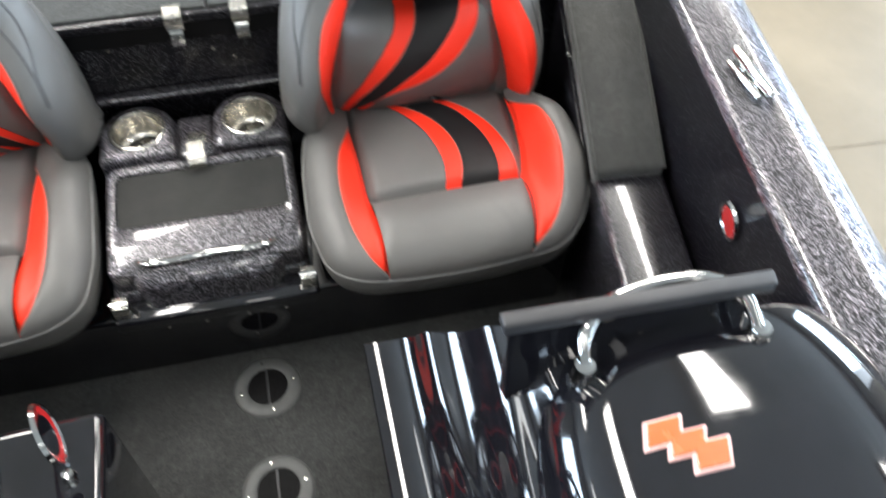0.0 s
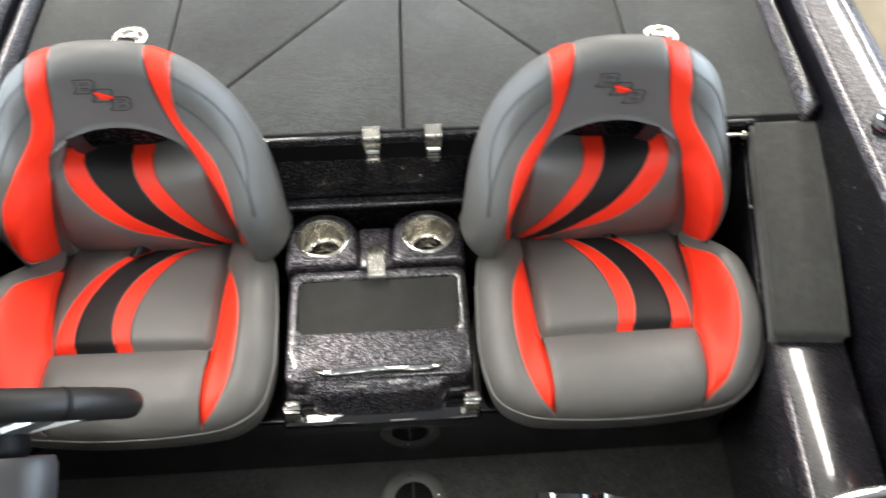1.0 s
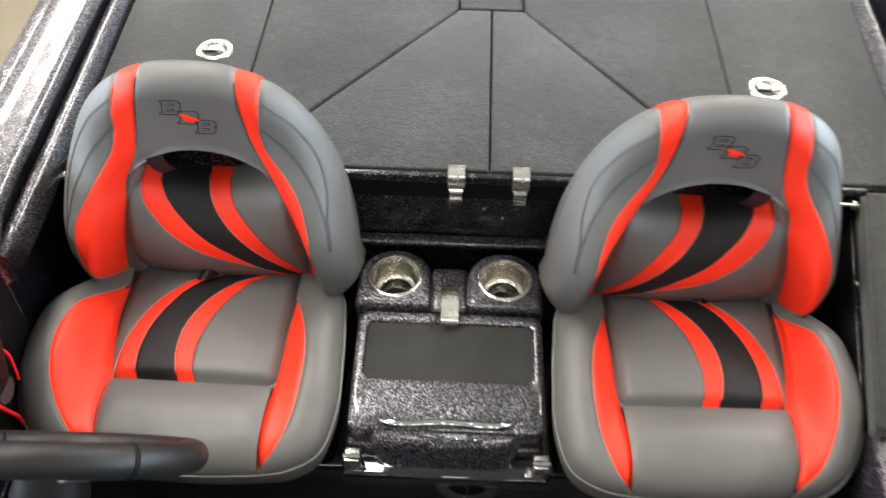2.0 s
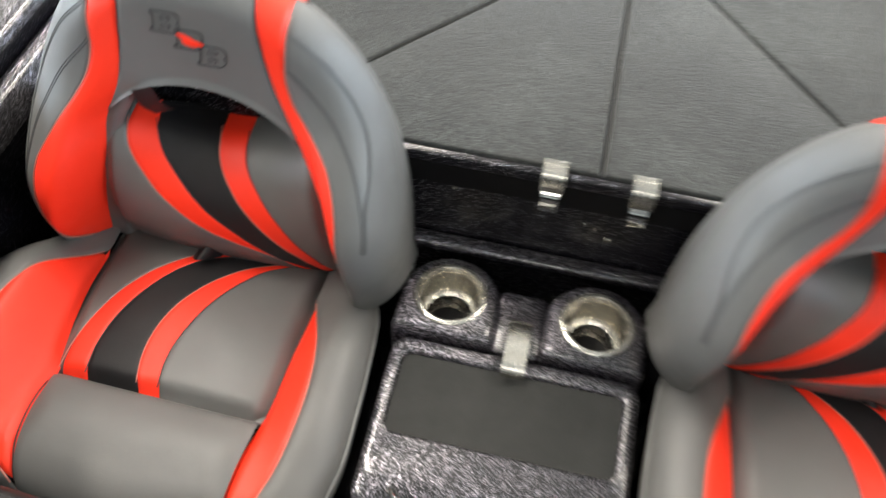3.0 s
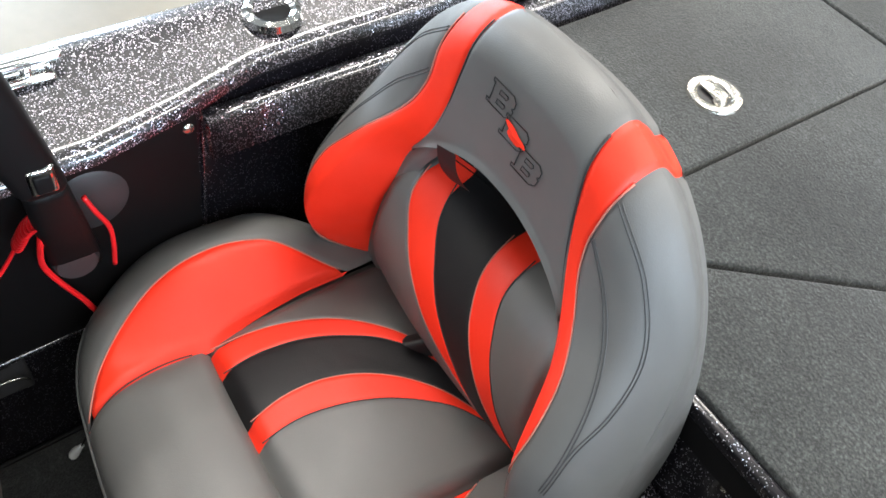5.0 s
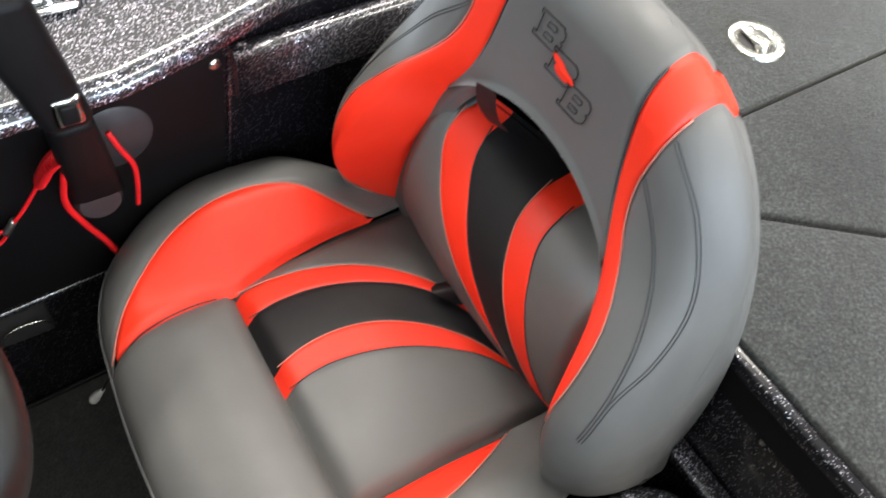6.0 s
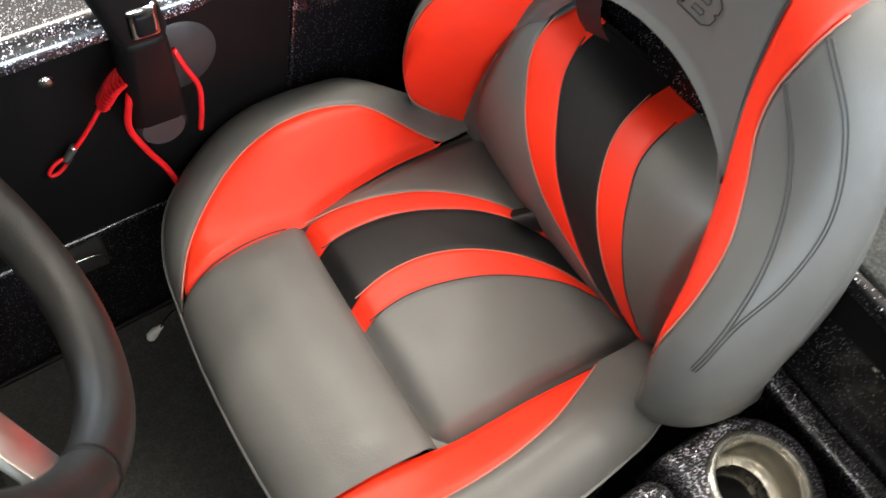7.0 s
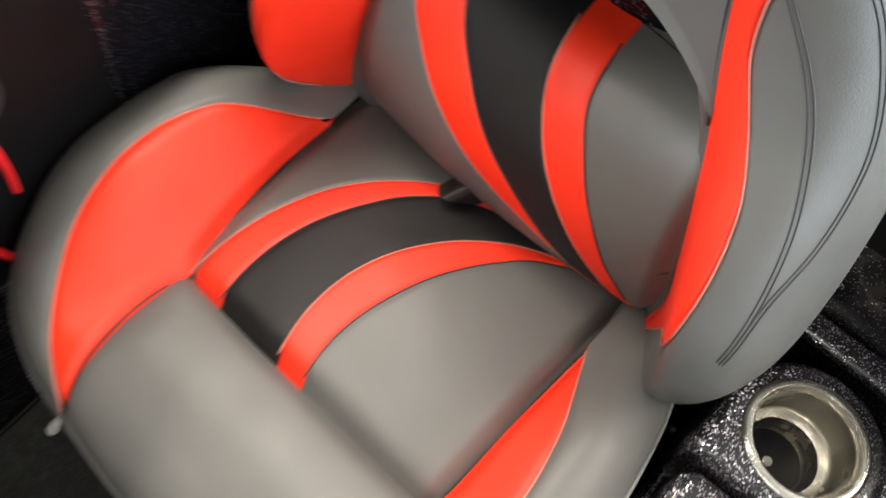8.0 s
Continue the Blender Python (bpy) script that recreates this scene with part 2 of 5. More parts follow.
def mottled(name, dark, light, scale, rough, bump=0.3):
    m, nt, p = material(name)
    c = coords(nt)
    a = node(nt, "ShaderNodeTexNoise", Scale=float(scale), Detail=8.0, Roughness=0.6)
    b = node(nt, "ShaderNodeTexNoise", Scale=float(scale) * 22, Detail=4.0)
    nt.links.new(c, a.inputs["Vector"])
    nt.links.new(c, b.inputs["Vector"])
    r = ramp(nt, a.outputs["Fac"], ((0.3, dark), (0.7, light)))
    nt.links.new(r.outputs[0], p.inputs["Base Color"])
    nt.links.new(bump_from(nt, b.outputs["Fac"], bump, 0.002), p.inputs["Normal"])
    p.inputs["Roughness"].default_value = rough
    return m


VINYL_GREY = vinyl("grey_vinyl", (0.104, 0.102, 0.098), (0.124, 0.122, 0.117))
VINYL_RED = vinyl("red_vinyl", (0.88, 0.029, 0.009), (0.94, 0.038, 0.012), 0.50)
VINYL_BLACK = vinyl("black_vinyl", (0.010, 0.0095, 0.010), (0.015, 0.014, 0.015), 0.5, 600)
VINYL_BLACK.node_tree.nodes["Principled BSDF"].inputs["Specular IOR Level"].default_value = 0.25
THREAD_GREY = gloss("grey_thread", (0.022, 0.022, 0.023), 0.6)
SEAM_GREY = gloss("grey_seam", (0.055, 0.055, 0.056), 0.6)
THREAD_PALE = gloss("pale_thread", (0.48, 0.17, 0.13), 0.6)
WELT = gloss("welt_cord", (0.18, 0.18, 0.176), 0.45)
FLAKE = flake("flake_gelcoat", 0.13, (0.62, 0.58, 0.65))
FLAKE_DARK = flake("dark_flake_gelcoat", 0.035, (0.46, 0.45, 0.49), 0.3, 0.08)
GEL_BLACK = gloss("black_gelcoat", (0.006, 0.006, 0.008), 0.05, coat=0.7, wave=0.03)
GEL_BLACK.node_tree.nodes["Principled BSDF"].inputs["IOR"].default_value = 1.5
PLASTIC = gloss("black_plastic", (0.0045, 0.0042, 0.0046), 0.50, spec=0.14)
FLANGE = gloss("grey_flange", (0.085, 0.087, 0.085), 0.5)
PLASTIC_GREY = gloss("charcoal_plastic", (0.030, 0.030, 0.032), 0.45)
LEATHER = vinyl("wheel_grip", (0.0065, 0.006, 0.0058), (0.011, 0.010, 0.0095), 0.44, 700)
LEATHER.node_tree.nodes["Principled BSDF"].inputs["Specular IOR Level"].default_value = 0.22
LEATHER.node_tree.nodes["Principled BSDF"].inputs["Specular IOR Level"].default_value = 0.3
RUBBER = mottled("rubber_mat", (0.008, 0.0082, 0.0075), (0.017, 0.0175, 0.016), 14, 0.8)
STEEL = gloss("stainless_steel", (0.62, 0.60, 0.55), 0.24, 1.0, wave=0.02, wave_scale=30)
CHROME = gloss("chrome", (0.60, 0.60, 0.59), 0.07, 1.0, wave=0.08, wave_scale=22)
CARPET = carpet_mat("deck_carpet", (0.005, 0.0055, 0.0055), (0.017, 0.019, 0.018), (0.049, 0.053, 0.051), 270)
CARPET_FLOOR = carpet_mat("floor_carpet", (0.010, 0.011, 0.010), (0.026, 0.027, 0.026), (0.052, 0.054, 0.051), 380)
CARPET_PAD = carpet_mat("step_carpet", (0.014, 0.015, 0.0135), (0.030, 0.031, 0.028), (0.052, 0.054, 0.049), 600)
CONCRETE = mottled("sealed_concrete", (0.135, 0.108, 0.068), (0.205, 0.168, 0.112), 1.6, 0.45, 0.12)
JOINT = mottled("joint_filler", (0.085, 0.068, 0.046), (0.12, 0.098, 0.070), 20, 0.9)
WALL_PAINT = mottled("wall_paint", (0.30, 0.295, 0.27), (0.36, 0.35, 0.33), 2, 0.8)
CEIL_PAINT = mottled("ceiling_paint", (0.36, 0.356, 0.34), (0.41, 0.405, 0.39), 2, 0.9)
RED_CORD = gloss("red_cord", (0.72, 0.012, 0.016), 0.4)
RED_LENS = gloss("red_lens", (0.45, 0.02, 0.02), 0.15, coat=0.6)
ORANGE = gloss("orange_badge", (0.92, 0.12, 0.035), 0.25, coat=0.7)
PINK_EDGE = gloss("pale_badge_edge", (0.85, 0.50, 0.46), 0.3)
SILVER = gloss("brushed_silver", (0.72, 0.71, 0.68), 0.32, 1.0)
WHITE_PAINT = gloss("pale_print", (0.72, 0.72, 0.70), 0.5)


def glowing(name, colour, strength):
    m, nt, p = material(name)
    p.inputs["Base Color"].default_value = (*colour, 1)
    p.inputs["Emission Color"].default_value = (*colour, 1)
    p.inputs["Emission Strength"].default_value = strength
    return m


LAMP_GLOW = glowing("lamp_diffuser", (1.0, 0.96, 0.9), 6.5)
DAYLIGHT = glowing("daylight_backdrop", (0.82, 0.91, 1.0), 3.0)

# ---------------------------------------------------------------- showroom
GROUND = -0.62
FLOOR = 0.12
DECK = 0.64
ground = solid("ground", [(-9, -9, GROUND), (9, -9, GROUND), (9, 9, GROUND), (-9, 9, GROUND)], [(0, 1, 2, 3)], CONCRETE)
tagged(ground, "tan sealed concrete showroom floor with hairline joints", "floor", kind="structure")
JOINT_LINES = (((1.55, -9), (1.62, 9)), ((1.6, 0.55), (9, 0.2)), ((1.6, -1.9), (9, -2.3)), ((-9, 1.5), (-1.2, 1.2)), ((-1.7, -9), (-1.75, 9)))
for (x0, y0), (x1, y1) in JOINT_LINES:
    n = 40
    t = np.linspace(0, 1, n)
    wob = np.array([0.012 * noise.noise(Vector((7 * k, x0, y0))) for k in t])
    dx, dy = x1 - x0, y1 - y0
    ln = math.hypot(dx, dy)
    nx, ny = -dy / ln, dx / ln
    cx, cy = x0 + dx * t + nx * wob, y0 + dy * t + ny * wob
    V = np.concatenate([np.stack((cx + s * nx * 0.003, cy + s * ny * 0.003, np.full(n, GROUND + 0.0015)), 1) for s in (-1, 1)])
    solid("floor_joint", V, [(k, k + 1, n + k + 1, n + k) for k in range(n - 1)], JOINT, ground)


def wall(name, x0, x1, y0, y1, z0, z1):
    ob = part(name, box_bm(x0, x1, y0, y1, z0, z1, 0), WALL_PAINT, None, "", False)
    return tagged(ob, "plain pale painted showroom wall", "wall", kind="structure")


wall("wall_north", -9, 9, 9, 9.2, GROUND, CEILING)
wall("wall_south", -9, 9, -9.2, -9, GROUND, CEILING)
# the east and west walls have three large windows each
for name, xa, xb, k0, xo in (("wall_east", 9.0, 9.2, 1, 9.6), ("wall_west", -9.2, -9.0, 4, -9.6)):
    wall(name, xa, xb, -9.2, 9.2, GROUND, 0.6)
    wall(name, xa, xb, -9.2, 9.2, 3.2, CEILING)
    for y0, y1 in ((-9.2, -5.5), (-2.5, -1.5), (1.5, 2.5), (5.5, 9.2)):
        wall(name, xa, xb, y0, y1, 0.6, 3.2)
    for k, y0 in enumerate((-5.5, -1.5, 2.5)):
        win = thing("window_%d" % (k0 + k), (xa + 0.1, y0 + 1.5, 0.6), "large showroom window with a dark frame", "window", kind="structure")
        for a, b in ((0, 0.06), (1.47, 1.53), (2.94, 3.0)):
            part("window_frame", box_bm(xa + 0.05, xa + 0.14, y0 + a, y0 + b, 0.6, 3.2, 0.006), PLASTIC_GREY, win)
        for a, b in ((0.6, 0.66), (3.14, 3.2)):
            part("window_frame", box_bm(xa + 0.05, xa + 0.14, y0 + 0.06, y0 + 2.94, a, b, 0.006), PLASTIC_GREY, win)
    backdrop = solid("backdrop", [(xo, -8, 0), (xo, 8, 0), (xo, 8, 4), (xo, -8, 4)], [(0, 1, 2, 3)], DAYLIGHT)
    tagged(backdrop, "bright overcast daylight outside the windows", "sky", kind="structure")
ceil = part("ceiling", box_bm(-9.2, 9.2, -9.2, 9.2, CEILING, CEILING + 0.2, 0), CEIL_PAINT, None, "", False)
tagged(ceil, "pale painted showroom ceiling", "ceiling", kind="structure")
for px, py in LAMP_SPOTS + FAR_SPOTS:
    fit_ = thing("ceiling_light", (px, py, CEILING), "long white strip light on the ceiling", "ceiling light", "ceiling lights")
    part("frame", box_bm(px - 0.29, px + 0.29, py - 1.25, py + 1.25, CEILING - 0.10, CEILING, 0.01), WALL_PAINT, fit_)
    part("diffuser", box_bm(px - 0.26, px + 0.26, py - 1.22, py + 1.22, CEILING - 0.13, CEILING - 0.10, 0.008), LAMP_GLOW, fit_)

# ---------------------------------------------------------------- hull
MID = 0.065


def x_star(y):
    """Inner edge of the starboard side as seen looking aft (the right-hand one)."""
    return 0.893 + 0.092 * np.asarray(y, float)


def x_port(y):
    return -0.765 - 0.055 * np.asarray(y, float)


floor = part("floor", box_bm(-0.82, 0.98, -2.2, 0.12, FLOOR - 0.04, FLOOR, 0), CARPET_FLOOR, None, "", False)
tagged(floor, "grey-green marine carpet on the cockpit floor", "floor", kind="structure")

# carpeted hatch panels of the rear deck, with dark gaps between them
deck = part("deck", box_bm(-0.86, 1.0, 0.10, 1.9, DECK - 0.06, DECK - 0.022, 0), PLASTIC, None, "", False)
tagged(deck, "raised rear deck of carpeted hatch lids", "deck", kind="structure")


def shrink(poly, by):
    out = []
    n = len(poly)
    P = np.asarray(poly, float)
    for i in range(n):
        p, a, b = P[i], P[i - 1], P[(i + 1) % n]
        e0, e1 = (p - a) / np.linalg.norm(p - a), (b - p) / np.linalg.norm(b - p)
        n0, n1 = np.array((-e0[1], e0[0])), np.array((-e1[1], e1[0]))
        k = n0 + n1
        out.append(tuple(p + by * k / max(0.3, 1 + n0 @ n1)))
    return out


DF = 0.112
YB = 1.85
YC, YA = 0.825, 0.665
HATCHES = (
    ((float(x_port(DF)) + 0.035, DF), (-0.438, DF), (-0.444, YC), (float(x_port(YC)) + 0.035, YC)),
    ((float(x_port(YC)) + 0.035, YC), (-0.444, YC), (-0.46, YB), (float(x_port(YB)) + 0.035, YB)),
    ((-0.438, DF), (-0.418, DF), (-0.002, YA), (-0.002, YB), (-0.46, YB), (-0.444, YC)),
    ((-0.418, DF), (0.068, DF), (0.074, YA), (-0.002, YA)),
    ((0.068, DF), (0.542, DF), (0.149, YA), (0.074, YA)),
    ((0.542, DF), (0.562, DF), (0.588, YC), (0.61, YB), (0.149, YB), (0.149, YA)),
    ((-0.002, YA), (0.149, YA), (0.149, YB), (-0.002, YB)),
    ((0.562, DF), (float(x_star(DF)) - 0.005, DF), (float(x_star(YC)) - 0.005, YC), (0.588, YC)),
    ((0.588, YC), (float(x_star(YC)) - 0.005, YC), (float(x_star(YB)) - 0.005, YB), (0.61, YB)),
)
for poly in HATCHES:
    part("hatch_panel", prism_bm(shrink(poly, 0.0028), DECK - 0.024, DECK, 0.005, 3), CARPET, deck)

# riser below the deck, its lip and the speckled ledge
riser = part("bulkhead", box_bm(-0.80, 0.80, 0.108, 0.13, FLOOR, DECK - 0.008, 0.006), FLAKE_DARK)
tagged(riser, "glossy black flecked bulkhead below the deck edge", "bulkhead", kind="structure")
part("lip", box_bm(-0.79, 0.775, 0.098, 0.112, DECK - 0.022, DECK - 0.003, 0.004), FLAKE_DARK, riser)
part("ledge", box_bm(-0.77, 0.72, 0.080, 0.107, 0.452, 0.468, 0.005), FLAKE, riser, "bright speckled ledge")
for sx, sz in ((-0.085, 0.585), (0.068, 0.578), (0.062, 0.545), (-0.13, 0.57), (0.10, 0.52), (-0.04, 0.60)):
    lathe("screw", ((0, 0.003), (0.0035, 0.0022), (0.0045, 0)), (sx, 0.107, sz), (0, -1, 0), STEEL, riser, n=12)

# plinth that carries the seats and the middle console
plinth = part("plinth", box_bm(-0.755, 0.69, -0.34, 0.107, FLOOR, 0.315, 0.012), GEL_BLACK)
tagged(plinth, "black moulded plinth below the seats", "plinth", kind="structure")
for sx in (-0.10, -0.03, 0.05, 0.12):
    lathe("screw", ((0, 0.003), (0.003, 0.002), (0.004, 0)), (sx, -0.3405, 0.27), (0, -1, 0), STEEL, plinth, n=12)


# sides: liner, speckled gunwale, outer skin
def side(name, xf, sgn, label, up, lip):
    ys = np.linspace(-2.2, 1.9, 42)
    x = xf(ys)
    # section across the gunwale, outwards from the inner wall
    sec = ((0.022, FLOOR - 0.03), (0.022, 0.362), (0.0, 0.376), (0.0, 0.690), (-0.006, 0.702), (-0.006, 0.712), (0.002, 0.721), (0.012, 0.725),
           (0.040, 0.732), (0.062, 0.742), (0.088, 0.742), (0.110, 0.728), (0.119, 0.712), (0.121, 0.690), (0.112, 0.675), (0.100, 0.45), (0.03, 0.0), (-0.25, -0.35))
    V = np.array([[(xx + sgn * (dx - lip * float(smooth(-0.06, -0.30, yy)) * (0.695 < zz < 0.728)), yy, zz + (up if zz > 0.6 else 0)) for dx, zz in sec] for xx, yy in zip(x, ys)])
    ns = len(sec)
    liner, gun, skin = slice(0, 5), slice(4, 14), slice(13, ns)
    flip = sgn < 0
    w = solid("wall_" + name, V[:, liner], grid_faces(len(ys), 5, flip=not flip), FLAKE_DARK, None, "", True)
    tagged(w, "glossy black flecked liner of the cockpit side", "boat side", kind="structure")
    g = solid("gunwale_" + name, V[:, gun], grid_faces(len(ys), 10, flip=not flip), FLAKE, None, "", True)
    tagged(g, label, "gunwale", kind="structure")
    s = solid("hull_skin_" + name, V[:, skin], grid_faces(len(ys), ns - 13, flip=not flip), FLAKE, None, "", True)
    tagged(s, "black metal-flake outer side of the boat hull", "hull", kind="structure")
    for ob in (w, g, s):
        ob.data.set_sharp_from_angle(angle=radians(50))
    return w, g


wall_star, gun_star = side("starboard", x_star, 1, "silvery black metal-flake gunwale with a clear gloss", 0.018, 0.0)
wall_port, gun_port = side("port", x_port, -1, "silvery black metal-flake gunwale with a clear gloss", 0.0, 0.055)

# bottom and ends that close the hull
ys = np.linspace(-2.2, 1.9, 12)
V = np.array([[(float(x_port(y)) + 0.25, y, -0.35), (MID, y, GROUND + 0.002), (float(x_star(y)) - 0.25, y, -0.35)] for y in ys])
keel = solid("hull_bottom", V, grid_faces(12, 3, flip=True), GEL_BLACK)
tagged(keel, "plain black bottom of the boat hull on the floor", "hull", kind="structure")
for name, y in (("hull_front", -2.2), ("transom", 1.88)):
    p, q = float(x_port(y)), float(x_star(y))
    ol = ((p - 0.10, 0.66), (p - 0.10, 0.45), (p - 0.03, 0.0), (p + 0.25, -0.35), (MID, GROUND + 0.004), (q - 0.25, -0.35), (q + 0.03, 0.0), (q + 0.10, 0.45), (q + 0.10, 0.66))
    n = len(ol)
    V = [(x, y, z) for x, z in ol] + [(x, y + 0.03, z) for x, z in ol]
    end = solid(name, V, [tuple(range(n)), tuple(range(2 * n - 1, n - 1, -1))] + [(i, n + i, n + (i + 1) % n, (i + 1) % n) for i in range(n)], GEL_BLACK)
    tagged(end, "plain black end wall of the boat hull", "hull", kind="structure")

# speckled border between deck and port side, and on the starboard side
for name, xf, s in (("border", x_port, 1), ("border", x_star, -1)):
    ys = np.linspace(-0.17 if s > 0 else 0.10, 1.85, 30)
    x = xf(ys)
    off = ((0.002, 0.60), (0.002, 0.668), (0.006, 0.676), (0.020, 0.676), (0.028, 0.668), (0.031, 0.62))
    V = np.array([[(xx + s * dx, yy, zz) for dx, zz in off] for xx, yy in zip(x, ys)])
    b = solid("deck_border", V, grid_faces(30, 6, flip=s > 0) + [tuple(range(6))], FLAKE, None, "", True)
    tagged(b, "speckled gelcoat border strip along the deck edge", "trim", kind="structure")

# ---------------------------------------------------------------- bucket seats
PLAN_N = 220


def plan_curve(knots, n=PLAN_N):
    """A smooth line in plan through (across, along) knots."""
    K = np.asarray(knots, float)
    s = np.concatenate(([0], np.cumsum(np.linalg.norm(np.diff(K, axis=0), axis=1))))
    t = np.linspace(0, s[-1], n)
    return np.stack((curve(s, K[:, 0], t), curve(s, K[:, 1], t)), 1)


def on_line(line, b):
    """Across and along at the share b of a plan line."""
    k = np.asarray(b, float) * (len(line) - 1)
    i = np.arange(len(line))
    return np.interp(k, i, line[:, 0]), np.interp(k, i, line[:, 1])


# plan of the cushion, the outer side of the seat below zero: rim, red wings
RIM_OUT = plan_curve([(-0.235, 0.03), (-0.252, -0.01), (-0.293, -0.07), (-0.312, -0.15), (-0.314, -0.22), (-0.301, -0.30), (-0.262, -0.362), (-0.200, -0.394), (-0.135, -0.404)])
RIM_FRONT = plan_curve([(-0.135, -0.404), (-0.07, -0.410), (0.0, -0.412), (0.07, -0.411), (0.130, -0.407)])
RIM_IN = plan_curve([(0.195, 0.025), (0.220, -0.008), (0.235, -0.048), (0.243, -0.10), (0.251, -0.20), (0.249, -0.305), (0.225, -0.372), (0.180, -0.399), (0.130, -0.407)])
CUSHION_RIM = np.concatenate((RIM_OUT, RIM_FRONT[1:], RIM_IN[::-1][1:]))
RED_OUT = {-1: plan_curve([(-0.178, -0.046), (-0.211, -0.088), (-0.239, -0.14), (-0.251, -0.18), (-0.248, -0.24), (-0.228, -0.308), (-0.188, -0.365), (-0.135, -0.403)]),
           1: plan_curve([(0.146, -0.058), (0.162, -0.10), (0.178, -0.15), (0.187, -0.21), (0.186, -0.28), (0.174, -0.34), (0.153, -0.385), (0.130, -0.406)])}
RED_IN = {-1: plan_curve([(-0.178, -0.046), (-0.172, -0.13), (-0.164, -0.20), (-0.154, -0.245), (-0.157, -0.29), (-0.152, -0.345), (-0.135, -0.403)]),
          1: plan_curve([(0.146, -0.058), (0.139, -0.136), (0.136, -0.245), (0.132, -0.30), (0.128, -0.36), (0.130, -0.406)])}
BOLSTER_IN = {-1: np.concatenate((plan_curve([(-0.182, 0.03), (-0.178, -0.046)], 50), RED_OUT[-1][1:])),
              1: np.concatenate((plan_curve([(0.150, 0.025), (0.146, -0.058)], 50), RED_OUT[1][1:]))}
RIM_SIDE = {-1: RIM_OUT, 1: RIM_IN}


def rim_distance(p, q, rim):
    P = np.stack((p, q), -1)
    out = np.full(P.shape[:-1], 9.0)
    for a, b in zip(rim[:-1], rim[1:]):
        ab = b - a
        L = ab @ ab
        if L < 1e-12:
            continue
        t = np.clip(((P - a) @ ab) / L, 0, 1)
        out = np.minimum(out, np.linalg.norm(P - a - t[..., None] * ab, axis=-1))
    return out


def cushion_z(u, v):
    au = np.abs(u + 0.010)
    # bolsters stand a little above the pad, the roll swells in front of it
    lift = np.where(np.asarray(u) < 0, 0.056, 0.034)
    z = 0.455 + lift * np.where(np.asarray(u) < 0, smooth(0.150, 0.235, au), smooth(0.135, 0.210, au)) * (1 - 0.85 * smooth(-0.22, -0.40, v)) * (1 - 0.65 * smooth(-0.14, -0.03, v))
    z = z + 0.014 * np.exp(-((v + 0.315) / 0.055) ** 2) * (1 - smooth(0.11, 0.18, au))
    d = rim_distance(u, v, CUSHION_RIM[::4])
    R = 0.052
    k = np.clip((R - d) / R, 0, 1)
    return z - 0.046 * (1 - np.sqrt(np.clip(1 - k * k, 0, 1)))


def cushion_pad_z(u, v):
    w = np.clip(1 - ((u + 0.012) / 0.165) ** 2, 0, 1)
    return 0.456 + 0.017 * w * np.exp(-((v + 0.13) / 0.17) ** 2) - 0.006 * smooth(-0.05, 0.02, v)


def pad_left(v):
    return curve((-0.258, -0.20, -0.13, -0.06, 0.03), (-0.158, -0.168, -0.176, -0.180, -0.184), v)


def pad_right(v):
    return curve((-0.258, -0.20, -0.13, -0.06, 0.03), (0.138, 0.140, 0.142, 0.146, 0.150), v)


# backrest, centred a touch inwards of the cushion
BX = 0.006
WB = 0.262
BACK_H = 0.472


def back_top(u):
    return 0.45 + BACK_H * np.power(np.clip(1 - np.abs(u / WB) ** 2.45, 0, 1), 1 / 2.2)


def back_bottom(u):
    return 0.425 + 0.03 * np.abs(u / WB) ** 6


TH = np.linspace(0, 1, 260)
_b = WB * np.sin((TH - 0.5) * np.pi)
BACK_RIM = np.stack((_b, np.maximum(back_top(_b), back_bottom(_b))), 1)
ZW = (0.42, 0.46, 0.52, 0.575, 0.62, 0.66, 0.70, 0.74, 0.79, 0.84, 0.93)
WING_Y = (-0.045, -0.062, -0.083, -0.094, -0.089, -0.070, -0.046, -0.022, -0.006, -0.002, -0.002)
ZC = (0.42, 0.53, 0.60, 0.66, 0.70, 0.745, 0.79, 0.84, 0.93)
CORE = (-0.002, -0.016, -0.020, -0.016, -0.010, -0.006, -0.004, -0.003, -0.002)
# borders of the red bands by height, outer side and inner side of the seat
ZA = (0.42, 0.53, 0.60, 0.66, 0.70, 0.745, 0.79, 0.84, 0.89, 0.93)
BAND_IN_OUTER = (0.194, 0.172, 0.155, 0.141, 0.133, 0.109, 0.095, 0.085, 0.075, 0.070)
BAND_IN_INNER = (0.158, 0.164, 0.152, 0.137, 0.125, 0.109, 0.096, 0.088, 0.084, 0.080)
ZB = (0.42, 0.46, 0.49, 0.52, 0.574, 0.62, 0.655, 0.685, 0.71, 0.74, 0.77, 0.80, 0.85, 0.89, 0.93)
BAND_OUT_OUTER = (0.194, 0.200, 0.212, 0.217, 0.216, 0.214, 0.206, 0.190, 0.176, 0.156, 0.139, 0.129, 0.122, 0.114, 0.108)
BAND_OUT_INNER = (0.162, 0.168, 0.174, 0.178, 0.184, 0.186, 0.183, 0.176, 0.166, 0.145, 0.123, 0.114, 0.116, 0.120, 0.120)


def band_in_at(z, s):
    return np.where(np.asarray(s) < 0, curve(ZA, BAND_IN_OUTER, z), curve(ZA, BAND_IN_INNER, z))


def band_out_at(z, s):
    return np.where(np.asarray(s) < 0, curve(ZB, BAND_OUT_OUTER, z), curve(ZB, BAND_OUT_INNER, z))


